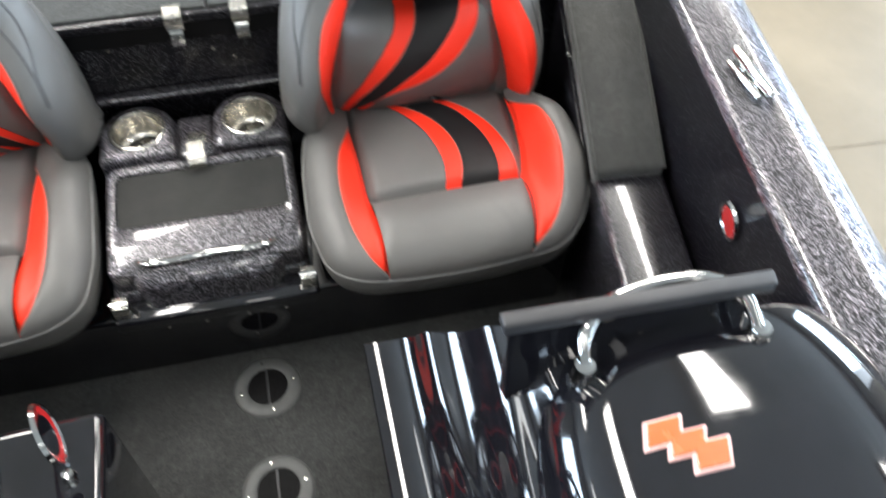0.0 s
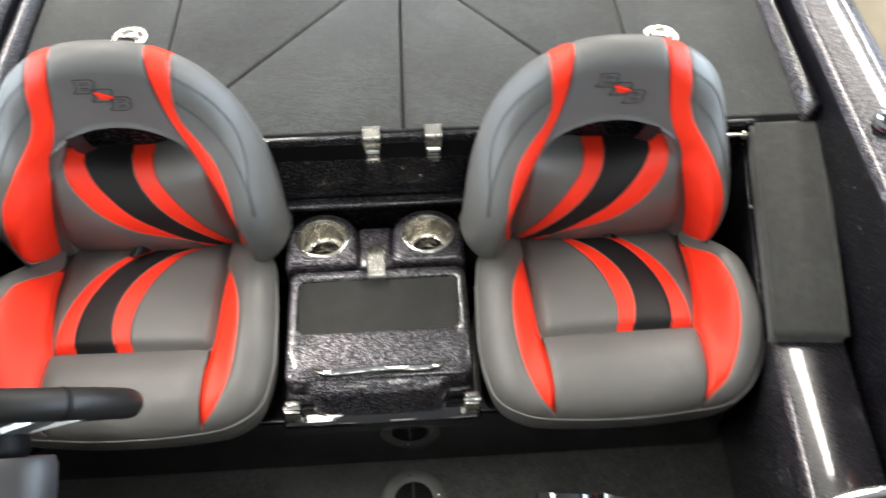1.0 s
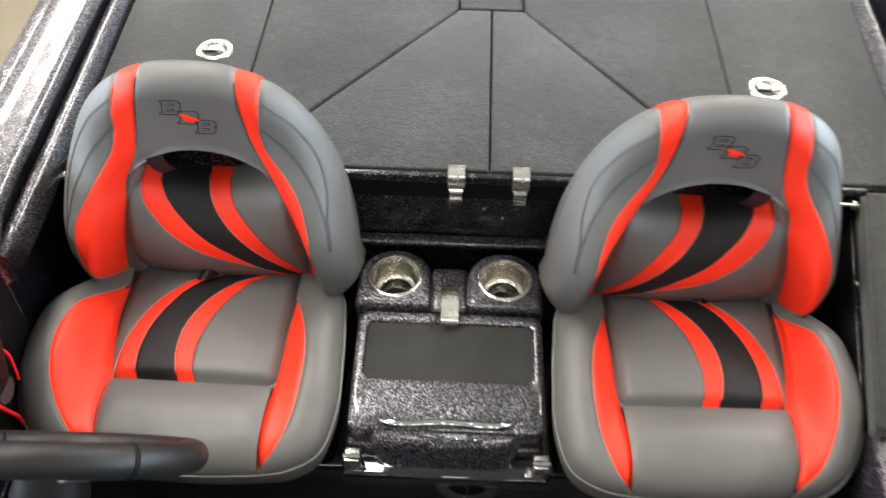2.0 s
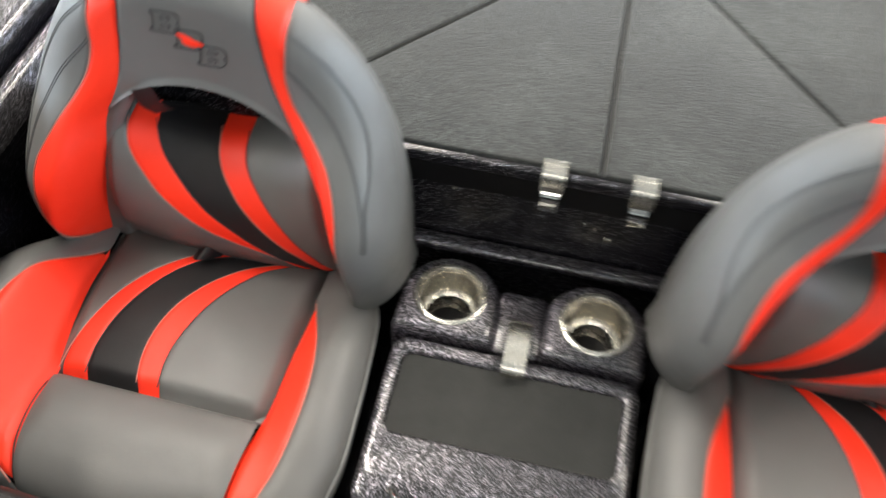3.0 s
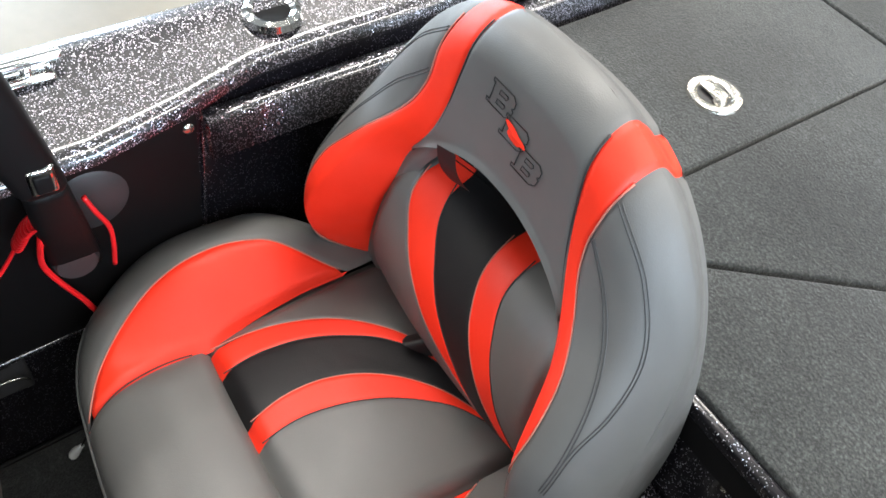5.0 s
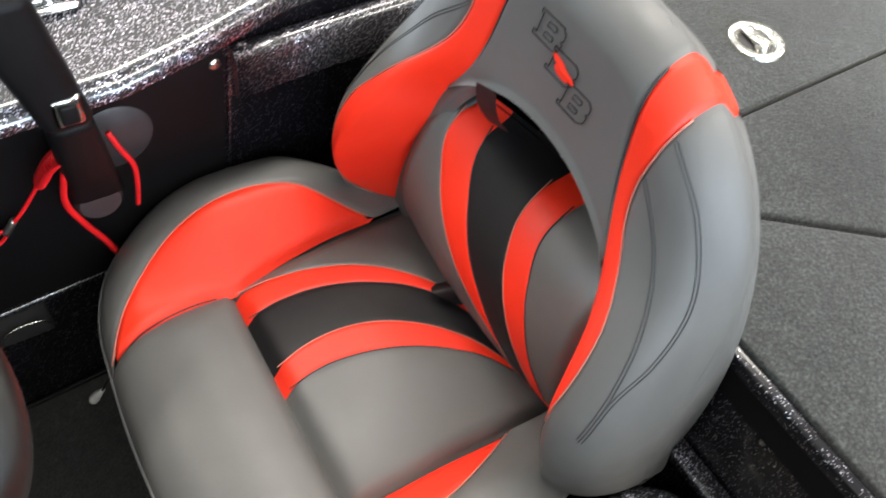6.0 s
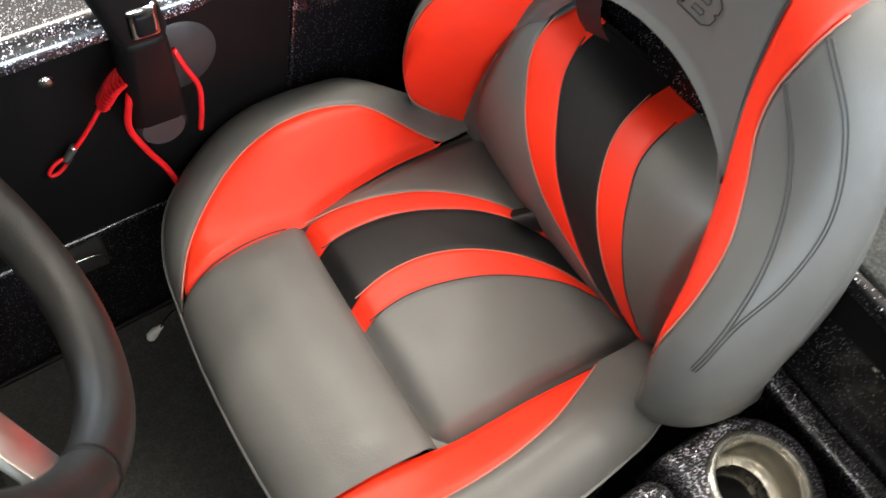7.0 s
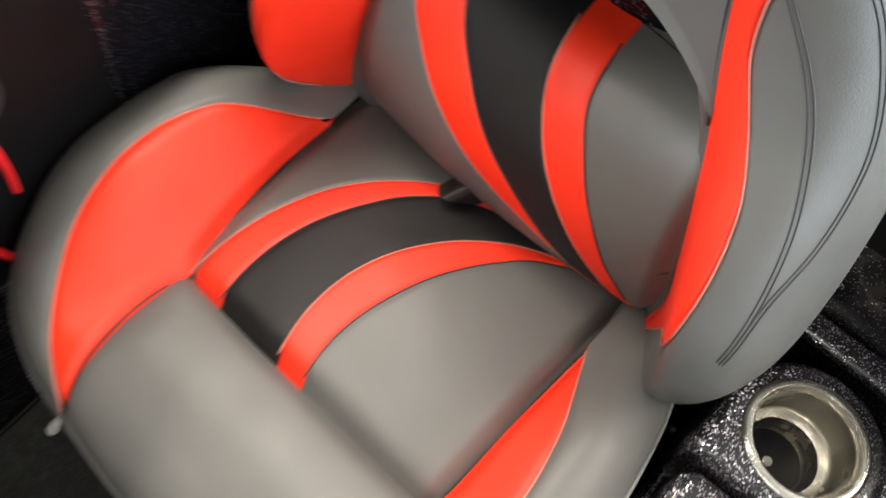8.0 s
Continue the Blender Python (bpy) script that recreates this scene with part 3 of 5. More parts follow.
def back_y(u, z, s=None):
    au = np.abs(u)
    s = u if s is None else s
    a = band_in_at(z, s)
    t = smooth(0, 1, (au - a + 0.004) / 0.046)
    y = curve(ZC, CORE, z) * (1 - t) + curve(ZW, WING_Y, z) * t
    d = rim_distance(u, z, BACK_RIM)
    R = curve((0.42, 0.66, 0.80, 0.93), (0.068, 0.064, 0.046, 0.034), z)
    D = curve((0.42, 0.66, 0.80, 0.93), (0.095, 0.090, 0.058, 0.036), z)
    k = np.clip((R - d) / R, 0, 1)
    y = y + D * (1 - np.sqrt(np.clip(1 - k * k, 0, 1)))
    # rounded lower end
    e = np.clip((0.026 - (z - back_bottom(u))) / 0.026, 0, 1)
    return y + 0.026 * (1 - np.sqrt(np.clip(1 - e * e, 0, 1)))


def back_point(u, g, s):
    z = back_bottom(u) + g * (back_top(u) - back_bottom(u))
    return u, back_y(u, z, s), z


def on_outline(border, g, s):
    """Where a border given by height meets the share g of the way up the back."""
    u = border(0.44 + 0.46 * np.asarray(g, float), s)
    for k in range(24):
        u = 0.5 * u + 0.5 * border(back_bottom(u) + g * (back_top(u) - back_bottom(u)), s)
    return u


def band_in(g, s):
    return on_outline(band_in_at, g, s)


def band_out(g, s):
    return on_outline(band_out_at, g, s)


def pad_half(h):
    return curve((0, 0.25, 0.5, 0.75, 0.90, 1.0), (0.166, 0.165, 0.159, 0.150, 0.143, 0.132), h)


def pad_point(u, h):
    """Front of the pad in the backrest, h from bottom to top."""
    y = curve((0, 0.2, 0.45, 0.7, 0.88, 1.0), (-0.004, -0.022, -0.027, -0.008, 0.025, 0.068), h)
    z = curve((0, 0.2, 0.45, 0.7, 0.88, 1.0), (0.462, 0.502, 0.556, 0.608, 0.645, 0.669), h)
    w = np.clip(u / 0.16, -1, 1) ** 2
    k = h ** 3
    return u, y - 0.014 * (1 - w) * (1 - k) - 0.085 * w * k, z + 0.055 * w * k


def head_low(u):
    return np.maximum(0.775 - 0.040 * (np.abs(u) / 0.105) ** 2.2, 0.62)


SHELL = 0.092


def shell_point(u, b):
    """Side of the shell from the front rim back to the rear cover."""
    z = np.maximum(back_top(u), back_bottom(u))
    y0 = back_y(u, z)
    e = smooth(0.0, 1.0, b)
    return u * (1 - 0.05 * e), y0 + (SHELL - y0) * b, 0.6 + (z - 0.6) * (1 - 0.13 * e * np.where(z > 0.6, 1, 0.5))


# stripes of the cushion pad: across-positions of their borders, from front to back
PAD_V = (-0.258, -0.205, -0.150, -0.100, -0.060, -0.030, -0.010, 0.030)
CUSHION_STRIPES = ((-0.158, -0.1675, -0.174, -0.178, -0.180, -0.182, -0.183, -0.184), (-0.149, -0.150, -0.139, -0.116, -0.083, -0.046, -0.010, 0.050),
                   (-0.109, -0.115, -0.107, -0.085, -0.057, -0.020, 0.024, 0.085), (-0.035, -0.047, -0.043, -0.022, 0.009, 0.045, 0.080, 0.112),
                   (-0.006, -0.013, -0.004, 0.015, 0.040, 0.066, 0.094, 0.128), (0.138, 0.140, 0.1415, 0.144, 0.146, 0.148, 0.149, 0.150))
# stripes of the back pad, from bottom to top
PAD_H = (0.0, 0.25, 0.40, 0.55, 0.70, 0.85, 1.0)
BACK_STRIPES = ((0.100, 0.060, -0.020, -0.068, -0.098, -0.116, -0.120), (0.118, 0.068, 0.030, -0.015, -0.050, -0.078, -0.096),
                (0.134, 0.110, 0.081, 0.050, 0.020, -0.003, -0.014), (0.150, 0.134, 0.112, 0.089, 0.062, 0.036, 0.026))
STRIPE_NAMES = ("pad_panel", "red_stripe", "black_stripe", "red_stripe", "pad_panel")
SOFT = (0.0022, 0.0040)
SEW = (0.0012, 0.0022)


def build_seat(cx, m, dy, lean, slim, label):
    """m mirrors the seat, dy shifts it along the boat, lean tips its back forward, slim narrows its outer side."""
    seat = thing("bucket_seat", (cx, -0.15 + dy, 0.315), label, "boat seat", "bucket seats")

    def at(u, y, z):
        u = np.asarray(u, float)
        u = u * (1 - slim * smooth(0.15, 0.28, -u))
        return cx + m * u, np.asarray(y, float) + dy, np.asarray(z, float)

    def at_back(u, y, z):
        # the outer half of the back is the wider one
        u = np.asarray(u, float)
        return at(BX + u * np.where(u < 0, 1 + 0.08 * smooth(0.08, 0.25, -u), 1.0), y - lean * (0.5 + 1.5 * (np.asarray(z, float) - 0.45)), z)

    def seam(name, fn, n, radius, mat, parent):
        pts = np.stack(np.broadcast_arrays(*fn(np.linspace(0, 1, n))), 1)
        return tube(name, pts, radius, mat, parent, sides=6)

    cushion = part("seat_cushion", prism_bm([(cx + m * u, v + dy) for u, v in ((-0.21, 0.02), (-0.24, -0.28), (-0.12, -0.37), (0.12, -0.37), (0.20, -0.28), (0.19, 0.02))][::m], 0.315, 0.41, 0.01), PLASTIC, seat)
    back = part("backrest", prism_bm([(cx + m * u, v + dy) for u, v in ((0.19, 0.070), (0.19, 0.088), (-0.19, 0.088), (-0.19, 0.070))][::m], 0.40, 0.64, 0.006), PLASTIC, seat)

    # cushion: side bolsters, red wings, front roll, skirt
    for s in (-1, 1):
        def outer(a, b, s=s):
            e = 1 - (1 - a) ** 2
            u0, v0 = on_line(BOLSTER_IN[s], b)
            u1, v1 = on_line(RIM_SIDE[s], b)
            u, v = u0 + (u1 - u0) * e, v0 + (v1 - v0) * e
            return at(u, v, cushion_z(u, v))
        panel("side_bolster", outer, 34, 90, VINYL_GREY, cushion, (SOFT, None, None, None))

        def wing(a, b, s=s):
            u0, v0 = on_line(RED_IN[s], b)
            u1, v1 = on_line(RED_OUT[s], b)
            u, v = u0 + (u1 - u0) * a, v0 + (v1 - v0) * a
            return at(u, v, cushion_z(u, v))
        panel("red_wing", wing, 22, 80, VINYL_RED, cushion, ((0.011, 0.008), SOFT, None, None))

        def edge(b, s=s):
            u, v = on_line(RED_OUT[s], 0.02 + 0.96 * b)
            return at(u, v, cushion_z(u, v) - 0.0014)
        seam("stitching", edge, 70, 0.0010, THREAD_PALE, cushion)

        def edge_front(b, s=s):
            u, v = on_line(RED_IN[s], 0.62 + 0.36 * b)
            return at(u, v, cushion_z(u, v) - 0.0040)
        seam("stitching", edge_front, 40, 0.0009, THREAD_GREY, cushion)

    cut = 0.56

    def roll(a, b):
        u0, v0 = on_line(RED_IN[-1], cut + (1 - cut) * b)
        u1, v1 = on_line(RED_IN[1], cut + (1 - cut) * b)
        # the middle follows the pad's front edge behind and the bowed rim in front
        f, g = on_line(RIM_FRONT, a)
        u = (u0 + (u1 - u0) * a) * (1 - b) + f * b
        v = (v0 + (v1 - v0) * a) * (1 - b) + g * b
        v = v + 0.006 * (1 - b) ** 3
        return at(u, v, cushion_z(u, v))
    panel("front_roll", roll, 46, 40, VINYL_GREY, cushion, (SOFT, SOFT, (0.024, 0.010), None))

    rim = CUSHION_RIM[::4]

    def skirt(a, b):
        i = a * (len(rim) - 1)
        u = np.interp(i, np.arange(len(rim)), rim[:, 0])
        v = np.interp(i, np.arange(len(rim)), rim[:, 1])
        z0 = cushion_z(u, v)
        f = 1 - 0.05 * b + 0.012 * np.sin(b * np.pi)
        return at(u * f, -0.15 + (v + 0.15) * f, z0 + (0.350 - z0) * b)
    panel("skirt", skirt, 150, 10, VINYL_GREY, cushion, (None, None, (0.0015, 0.004), None), (0, -1, 0))

    def welt(b):
        i = b * (len(rim) - 1)
        u = np.interp(i, np.arange(len(rim)), rim[:, 0]) * 1.003
        v = np.interp(i, np.arange(len(rim)), rim[:, 1])
        return at(u, v - 0.0005, cushion_z(u, v) - 0.002)
    seam("welt", welt, 150, 0.0020, WELT, cushion)

    def underlay(a, b):
        v = -0.262 + 0.30 * b
        u = -0.185 + 0.335 * a
        return at(u, v, 0.440 + 0 * u)
    panel("pad_underlay", underlay, 8, 8, VINYL_GREY, cushion)

    # striped pad let into the cushion
    mats = (VINYL_GREY, VINYL_RED, VINYL_BLACK, VINYL_RED, VINYL_GREY)
    for k in range(5):
        lo, hi = CUSHION_STRIPES[k], CUSHION_STRIPES[k + 1]

        def strip(a, b, lo=lo, hi=hi):
            v = PAD_V[0] + (PAD_V[-1] - PAD_V[0]) * b
            u0, u1 = curve(PAD_V, lo, v), curve(PAD_V, hi, v)
            u = u0 + (u1 - u0) * a
            # rolled edges all round the pad
            dl, dr, df = u - pad_left(v), pad_right(v) - u, v - PAD_V[0]
            drop = 0.013 * np.exp(-(dl / 0.011) ** 2) + 0.015 * np.exp(-(dr / 0.011) ** 2) + 0.021 * np.exp(-(df / 0.012) ** 2)
            return at(u, v, cushion_pad_z(u, v) - np.minimum(drop, 0.026))
        panel(STRIPE_NAMES[k], strip, 40 if k in (0, 4) else 18, 70, mats[k], cushion,
              (None if k == 0 else SEW, None if k == 4 else SEW, None, None))
    for k in (1, 2, 3, 4):
        def pad_edge(b, k=k):
            v = PAD_V[0] + 0.010 + (-0.004 - PAD_V[0] - 0.010) * b
            u = curve(PAD_V, CUSHION_STRIPES[k], v)
            return at(u, v, cushion_pad_z(u, v) - 0.0010)
        seam("stitching", pad_edge, 50, 0.0008, THREAD_PALE if k in (1, 3) else THREAD_GREY, cushion)

    # backrest: wings, red bands, head panel, pad, shell
    for s in (-1, 1):
        def outer(a, b, s=s):
            e = np.sin(a * np.pi / 2) ** 1.15
            g = np.sin(b * np.pi / 2) ** 1.1
            u0 = band_out(g, s)
            u = u0 + (WB - u0) * e
            x, y, z = back_point(u, g, s)
            return at_back(s * u, y, z)
        panel("side_wing", outer, 48, 90, VINYL_GREY, back, (SOFT, None, None, None), (s * m, -0.6, 0.4))

        def band(a, b, s=s):
            g = np.sin(b * np.pi / 2) ** 1.1
            u = band_in(g, s) + (band_out(g, s) - band_in(g, s)) * a
            x, y, z = back_point(u, g, s)
            return at_back(s * u, y, z)
        panel("red_band", band, 26, 90, VINYL_RED, back, (SOFT, SOFT, None, None), (0, -1, 0.3))

        def rimstrip(a, b, s=s):
            z = 0.440 + b * 0.305
            u0 = curve((0.44, 0.55, 0.62, 0.66, 0.69, 0.745), (0.156, 0.148, 0.138, 0.130, 0.119, 0.087), z)
            u = u0 + (band_in_at(z, s) + 0.001 - u0) * a
            return at_back(s * u, back_y(u, z, s), z)
        panel("pad_surround", rimstrip, 16, 50, VINYL_GREY, back, ((0.012, 0.006), SOFT, None, None), (0, -1, 0.3))

        for border, g0, g1, mat in ((band_out, 0.03, 0.98, THREAD_PALE), (band_in, 0.62, 0.985, THREAD_GREY)):
            def edge(b, s=s, border=border, g0=g0, g1=g1):
                g = g0 + (g1 - g0) * b
                x, y, z = back_point(border(g, s), g, s)
                return at_back(s * x, y + 0.0010, z)
            seam("stitching", edge, 70, 0.0009, mat, back)

        # two felled seams that sweep down each side, sewn along both edges
        for sa, sb in (((0.02, 0.24, 0.39, 0.40, 0.34), (0.665, 0.63, 0.585, 0.51, 0.41)),
                       ((0.02, 0.27, 0.46, 0.52, 0.47, 0.36), (0.81, 0.785, 0.725, 0.64, 0.53, 0.41))):
            knots = np.stack((sa, sb), 1)
            line = np.stack(np.broadcast_arrays(*outer(knots[:, 0], knots[:, 1], s)), -1)
            line = spline(line, 90)
            # laid onto the wing
            A, B = np.meshgrid(np.linspace(0, 1, 60), np.linspace(0.2, 0.95, 120), indexing="ij")
            G = np.stack(np.broadcast_arrays(*outer(A, B, s)), -1)
            N = np.cross(np.gradient(G, axis=0), np.gradient(G, axis=1))
            N /= np.maximum(np.linalg.norm(N, axis=-1, keepdims=True), 1e-12)
            N *= np.sign((N * np.array((s * m, -0.6, 0.5))).sum(-1, keepdims=True))
            G, N = G.reshape(-1, 3), N.reshape(-1, 3)
            near = np.linalg.norm(line[:, None] - G[None], axis=-1).argmin(1)
            Q, N = line - ((line - G[near]) * N[near]).sum(-1, keepdims=True) * N[near], N[near]
            W = np.cross(np.gradient(Q, axis=0), N)
            W /= np.linalg.norm(W, axis=-1, keepdims=True)
            for shift in (-0.0016, 0.0016):
                tube("seam", Q + shift * W + 0.0001 * N, 0.0007, SEAM_GREY, back, sides=6)

    def head(a, b):
        e = np.sin(b * np.pi / 2) ** 1.1
        g = 0.62 + 0.38 * e
        u = (2 * a - 1) * band_in(g, 2 * a - 1)
        z = head_low(u) + e * (back_top(u) - head_low(u))
        return at_back(u, back_y(u, z), z)
    panel("head_panel", head, 60, 60, VINYL_GREY, back, (SOFT, SOFT, (-0.003, 0.006), None), (0, -1, 0.2))

    # black sheet running back into the slot from the head panel's lower edge
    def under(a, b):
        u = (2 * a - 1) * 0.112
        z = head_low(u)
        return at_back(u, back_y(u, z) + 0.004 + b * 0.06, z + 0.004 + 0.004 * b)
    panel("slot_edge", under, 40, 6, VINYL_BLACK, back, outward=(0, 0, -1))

    # flat dark flecked sheet that closes the slot from behind
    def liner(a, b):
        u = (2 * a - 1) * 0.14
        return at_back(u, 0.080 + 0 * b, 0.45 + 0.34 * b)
    panel("slot_back_sheet", liner, 6, 6, FLAKE_DARK, back, outward=(0, -1, 0))

    for k in range(5):
        def strip(a, b, k=k):
            half = pad_half(b)
            u0 = -half if k == 0 else np.clip(curve(PAD_H, BACK_STRIPES[k - 1], b), -half, half)
            u1 = half if k == 4 else np.clip(curve(PAD_H, BACK_STRIPES[k], b), -half, half)
            u = u0 + (u1 - u0) * a
            x, y, z = pad_point(u, b)
            drop = 0.015 * np.exp(-((half - np.abs(u)) / 0.010) ** 2) + 0.020 * np.exp(-((1 - b) / 0.045) ** 2)
            return at_back(u, y + np.minimum(drop, 0.024), z - 0.4 * drop * (b > 0.5))
        panel(STRIPE_NAMES[k], strip, 40 if k in (0, 4) else 18, 70, mats[k], back,
              (None if k == 0 else SEW, None if k == 4 else SEW, None, None), (0, -1, 0.3))
    for k in range(4):
        def pad_edge(b, k=k):
            h = 0.16 + 0.80 * b
            x, y, z = pad_point(curve(PAD_H, BACK_STRIPES[k], h), h)
            return at_back(x, y + 0.0009, z)
        seam("stitching", pad_edge, 50, 0.0008, THREAD_PALE if k in (0, 2) else THREAD_GREY, back)

    def pad_top(a, b):
        u = (2 * a - 1) * 0.120
        x, y, z = pad_point(u, np.ones_like(u))
        return at_back(u, y + 0.012 + 0.016 * b, z - 0.008 - 0.010 * b)
    panel("pad_top", pad_top, 30, 6, VINYL_BLACK, back)

    # shell behind
    oi, oo, ii, io = float(band_in(1.0, -1)), float(band_out(1.0, -1)), float(band_in(1.0, 1)), float(band_out(1.0, 1))
    for u0, u1, name, mat in ((-WB, -oo, "back_shell", VINYL_GREY), (-oo, -oi, "red_band", VINYL_RED), (-oi, ii, "back_shell", VINYL_GREY),
                              (ii, io, "red_band", VINYL_RED), (io, WB, "back_shell", VINYL_GREY)):
        def shell_side(a, b, u0=u0, u1=u1):
            t0, t1 = math.asin(u0 / WB), math.asin(u1 / WB)
            return at_back(*shell_point(WB * np.sin(t0 + (t1 - t0) * a), b))
        panel(name, shell_side, 46, 14, mat, back, (SOFT if u0 > -WB else None, SOFT if u1 < WB else None, None, None), outward=(0.4 * np.sign(m * (u0 + u1)), 0, 1))

    def shell_back(a, b):
        t = (2 * a - 1) * math.pi / 2
        u = WB * np.sin(t)
        x1, y1, z1 = shell_point(u, np.ones_like(u))
        z0 = np.minimum(0.46, z1)
        return at_back(x1, SHELL + 0.006 * np.cos(t) * np.sin(b * np.pi), z1 + (z0 - z1) * b)
    panel("rear_cover", shell_back, 50, 24, VINYL_GREY, back, outward=(0, 1, 0))

    # webbing tab at the slot and the loop between pad and cushion
    def tab(a, b):
        u = -0.086 + 0.030 * a + 0.010 * (1 - b)
        return at_back(u, -0.014 + 0.020 * (1 - b) - 0.006 * np.sin(b * np.pi), 0.706 + 0.052 * b + 0.012 * a)
    panel("strap_tab", tab, 6, 12, VINYL_BLACK, back, outward=(0, -1, 0), label="black webbing strap tab")

    def loop(a, b):
        t = b * np.pi
        u = -0.044 + 0.040 * b + 0.012 * (a - 0.5)
        return at(u, -0.024 - 0.024 * np.sin(t) + 0.020 * (a - 0.5) + 0.010 * b, 0.473 + 0.020 * np.sin(t) + 0.012 * (a - 0.5))
    panel("pull_loop", loop, 8, 20, VINYL_BLACK, back, label="black fabric pull loop")

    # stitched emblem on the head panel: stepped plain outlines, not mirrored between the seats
    def on_head(u, z, out=0.0010):
        u, z = np.asarray(u, float), np.asarray(z, float)
        return np.stack((cx + m * (BX + u), back_y(u, z) - out + dy - lean * (0.5 + 1.5 * (z - 0.45)), z), -1)
    for du, dz, w, h in ((-0.023, 0.020, 0.034, 0.028), (0.002, 0.001, 0.034, 0.026), (0.027, -0.017, 0.034, 0.028)):
        q = [(-0.5, -0.5), (0.30, -0.5), (0.48, -0.32), (0.50, -0.05), (0.42, 0.02), (0.50, 0.10), (0.48, 0.34), (0.34, 0.5)]
        q = [(a + 0.14 * b, b) for a, b in q] + [(-0.43, 0.5), (-0.43, 0.36), (-0.36, 0.36), (-0.44, -0.36), (-0.57, -0.36)]
        q.append(q[0])
        pts = []
        for (a0, b0), (a1, b1) in zip(q[:-1], q[1:]):
            for f in np.linspace(0, 1, 5, endpoint=False):
                pts.append((du + w * (a0 + (a1 - a0) * f), 0.841 + dz + h * (b0 + (b1 - b0) * f)))
        pts = np.array(pts)
        tube("emblem_outline", on_head(m * pts[:, 0], pts[:, 1]), 0.00055, VINYL_BLACK, back, sides=5, closed=True)
        if dz != 0.001:
            for hh in (-0.20, 0.20):
                box = np.array([(-0.16, -0.09), (0.14, -0.09), (0.19, 0.0), (0.17, 0.09), (-0.13, 0.09)])
                box = np.stack((du + w * (box[:, 0] + 0.14 * hh), 0.841 + dz + h * (box[:, 1] + hh)), 1)
                tube("emblem_inset", on_head(m * box[:, 0], box[:, 1]), 0.0005, VINYL_BLACK, back, sides=5, closed=True)
    n = 26
    ang = np.linspace(0, 2 * np.pi, n, endpoint=False)
    rr = 1 + 0.22 * np.sin(3 * ang + 0.6) + 0.10 * np.sin(5 * ang)
    uu, zz = 0.003 + 0.0135 * rr * np.cos(ang), 0.841 + 0.0070 * rr * np.sin(ang) - 0.30 * 0.0135 * rr * np.cos(ang)
    ring = on_head(m * uu, zz, 0.0014)
    mid = on_head(np.full(1, m * 0.003), np.full(1, 0.841), 0.0028)
    solid("emblem_patch", np.concatenate((ring, mid)), [(i, (i + 1) % n, n) for i in range(n)], VINYL_RED, back, "small red embroidered patch")
    return seat


build_seat(-0.440, 1, 0.0, 0.0, 0.0, "grey vinyl bucket seat, red and black stripes, behind the wheel")
build_seat(0.444, -1, -0.010, 0.024, 0.10, "grey vinyl bucket seat, red and black stripes, beside padded step")

# pins that carry the folding backs
for px, sgn in ((-0.735, 1), (0.748, -1)):
    t = thing("hinge_pin", (px, 0.085, 0.615), "small bright steel pin beside the seat back", "pin", "hinge pins")
    lathe("shaft", ((0, 0.03), (0.004, 0.029), (0.004, 0)), (px, 0.085, 0.615), (sgn, 0, 0), STEEL, t, n=16)
    lathe("head", ((0, 0.0), (0.009, 0.0), (0.010, -0.004), (0.008, -0.009), (0, -0.010)), (px, 0.085, 0.615), (sgn, 0, 0), STEEL, t, n=20)

# ---------------------------------------------------------------- middle console
console = thing("centre_console", (0, -0.14, 0.315), "black metal-flake console with lid between the seats", "console")
part("body", box_bm(-0.176, 0.180, -0.325, 0.055, 0.315, 0.372, 0.012), FLAKE, console)
part("front_flange", box_bm(-0.180, 0.190, -0.372, -0.32, 0.315, 0.352, 0.010), GEL_BLACK, console, "glossy black front flange")


def cup_tower(cx):
    n = 72
    top = 0.458
    ang = np.linspace(0, 2 * np.pi, n, endpoint=False)

    def outline(k, cut):
        pts = []
        for a in ang:
            c, s = math.cos(a), math.sin(a)
            if s >= 0:
                r = k
            else:
                r = min(k / max(abs(c), 1e-6), cut / max(abs(s), 1e-6))
                r = min(r, math.hypot(k, cut) * 0.985)
            pts.append((cx + r * c, r * s))
        return pts
    secs = [([(cx + 0.0495 * math.cos(a), 0.0495 * math.sin(a)) for a in ang], 0.38),
            ([(cx + 0.0495 * math.cos(a), 0.0495 * math.sin(a)) for a in ang], top),
            (outline(0.060, 0.056), top), (outline(0.0665, 0.0625), top - 0.0015), (outline(0.071, 0.0665), top - 0.006),
            (outline(0.0735, 0.069), top - 0.013), (outline(0.0745, 0.070), 0.37)]
    V = np.array([[(x, y, z) for x, y in pts] for pts, z in secs]).transpose(1, 0, 2)
    ob = solid("cup_tower", V, grid_faces(n, len(secs), True), FLAKE, console, "", True)
    ob.data.set_sharp_from_angle(angle=radians(50))


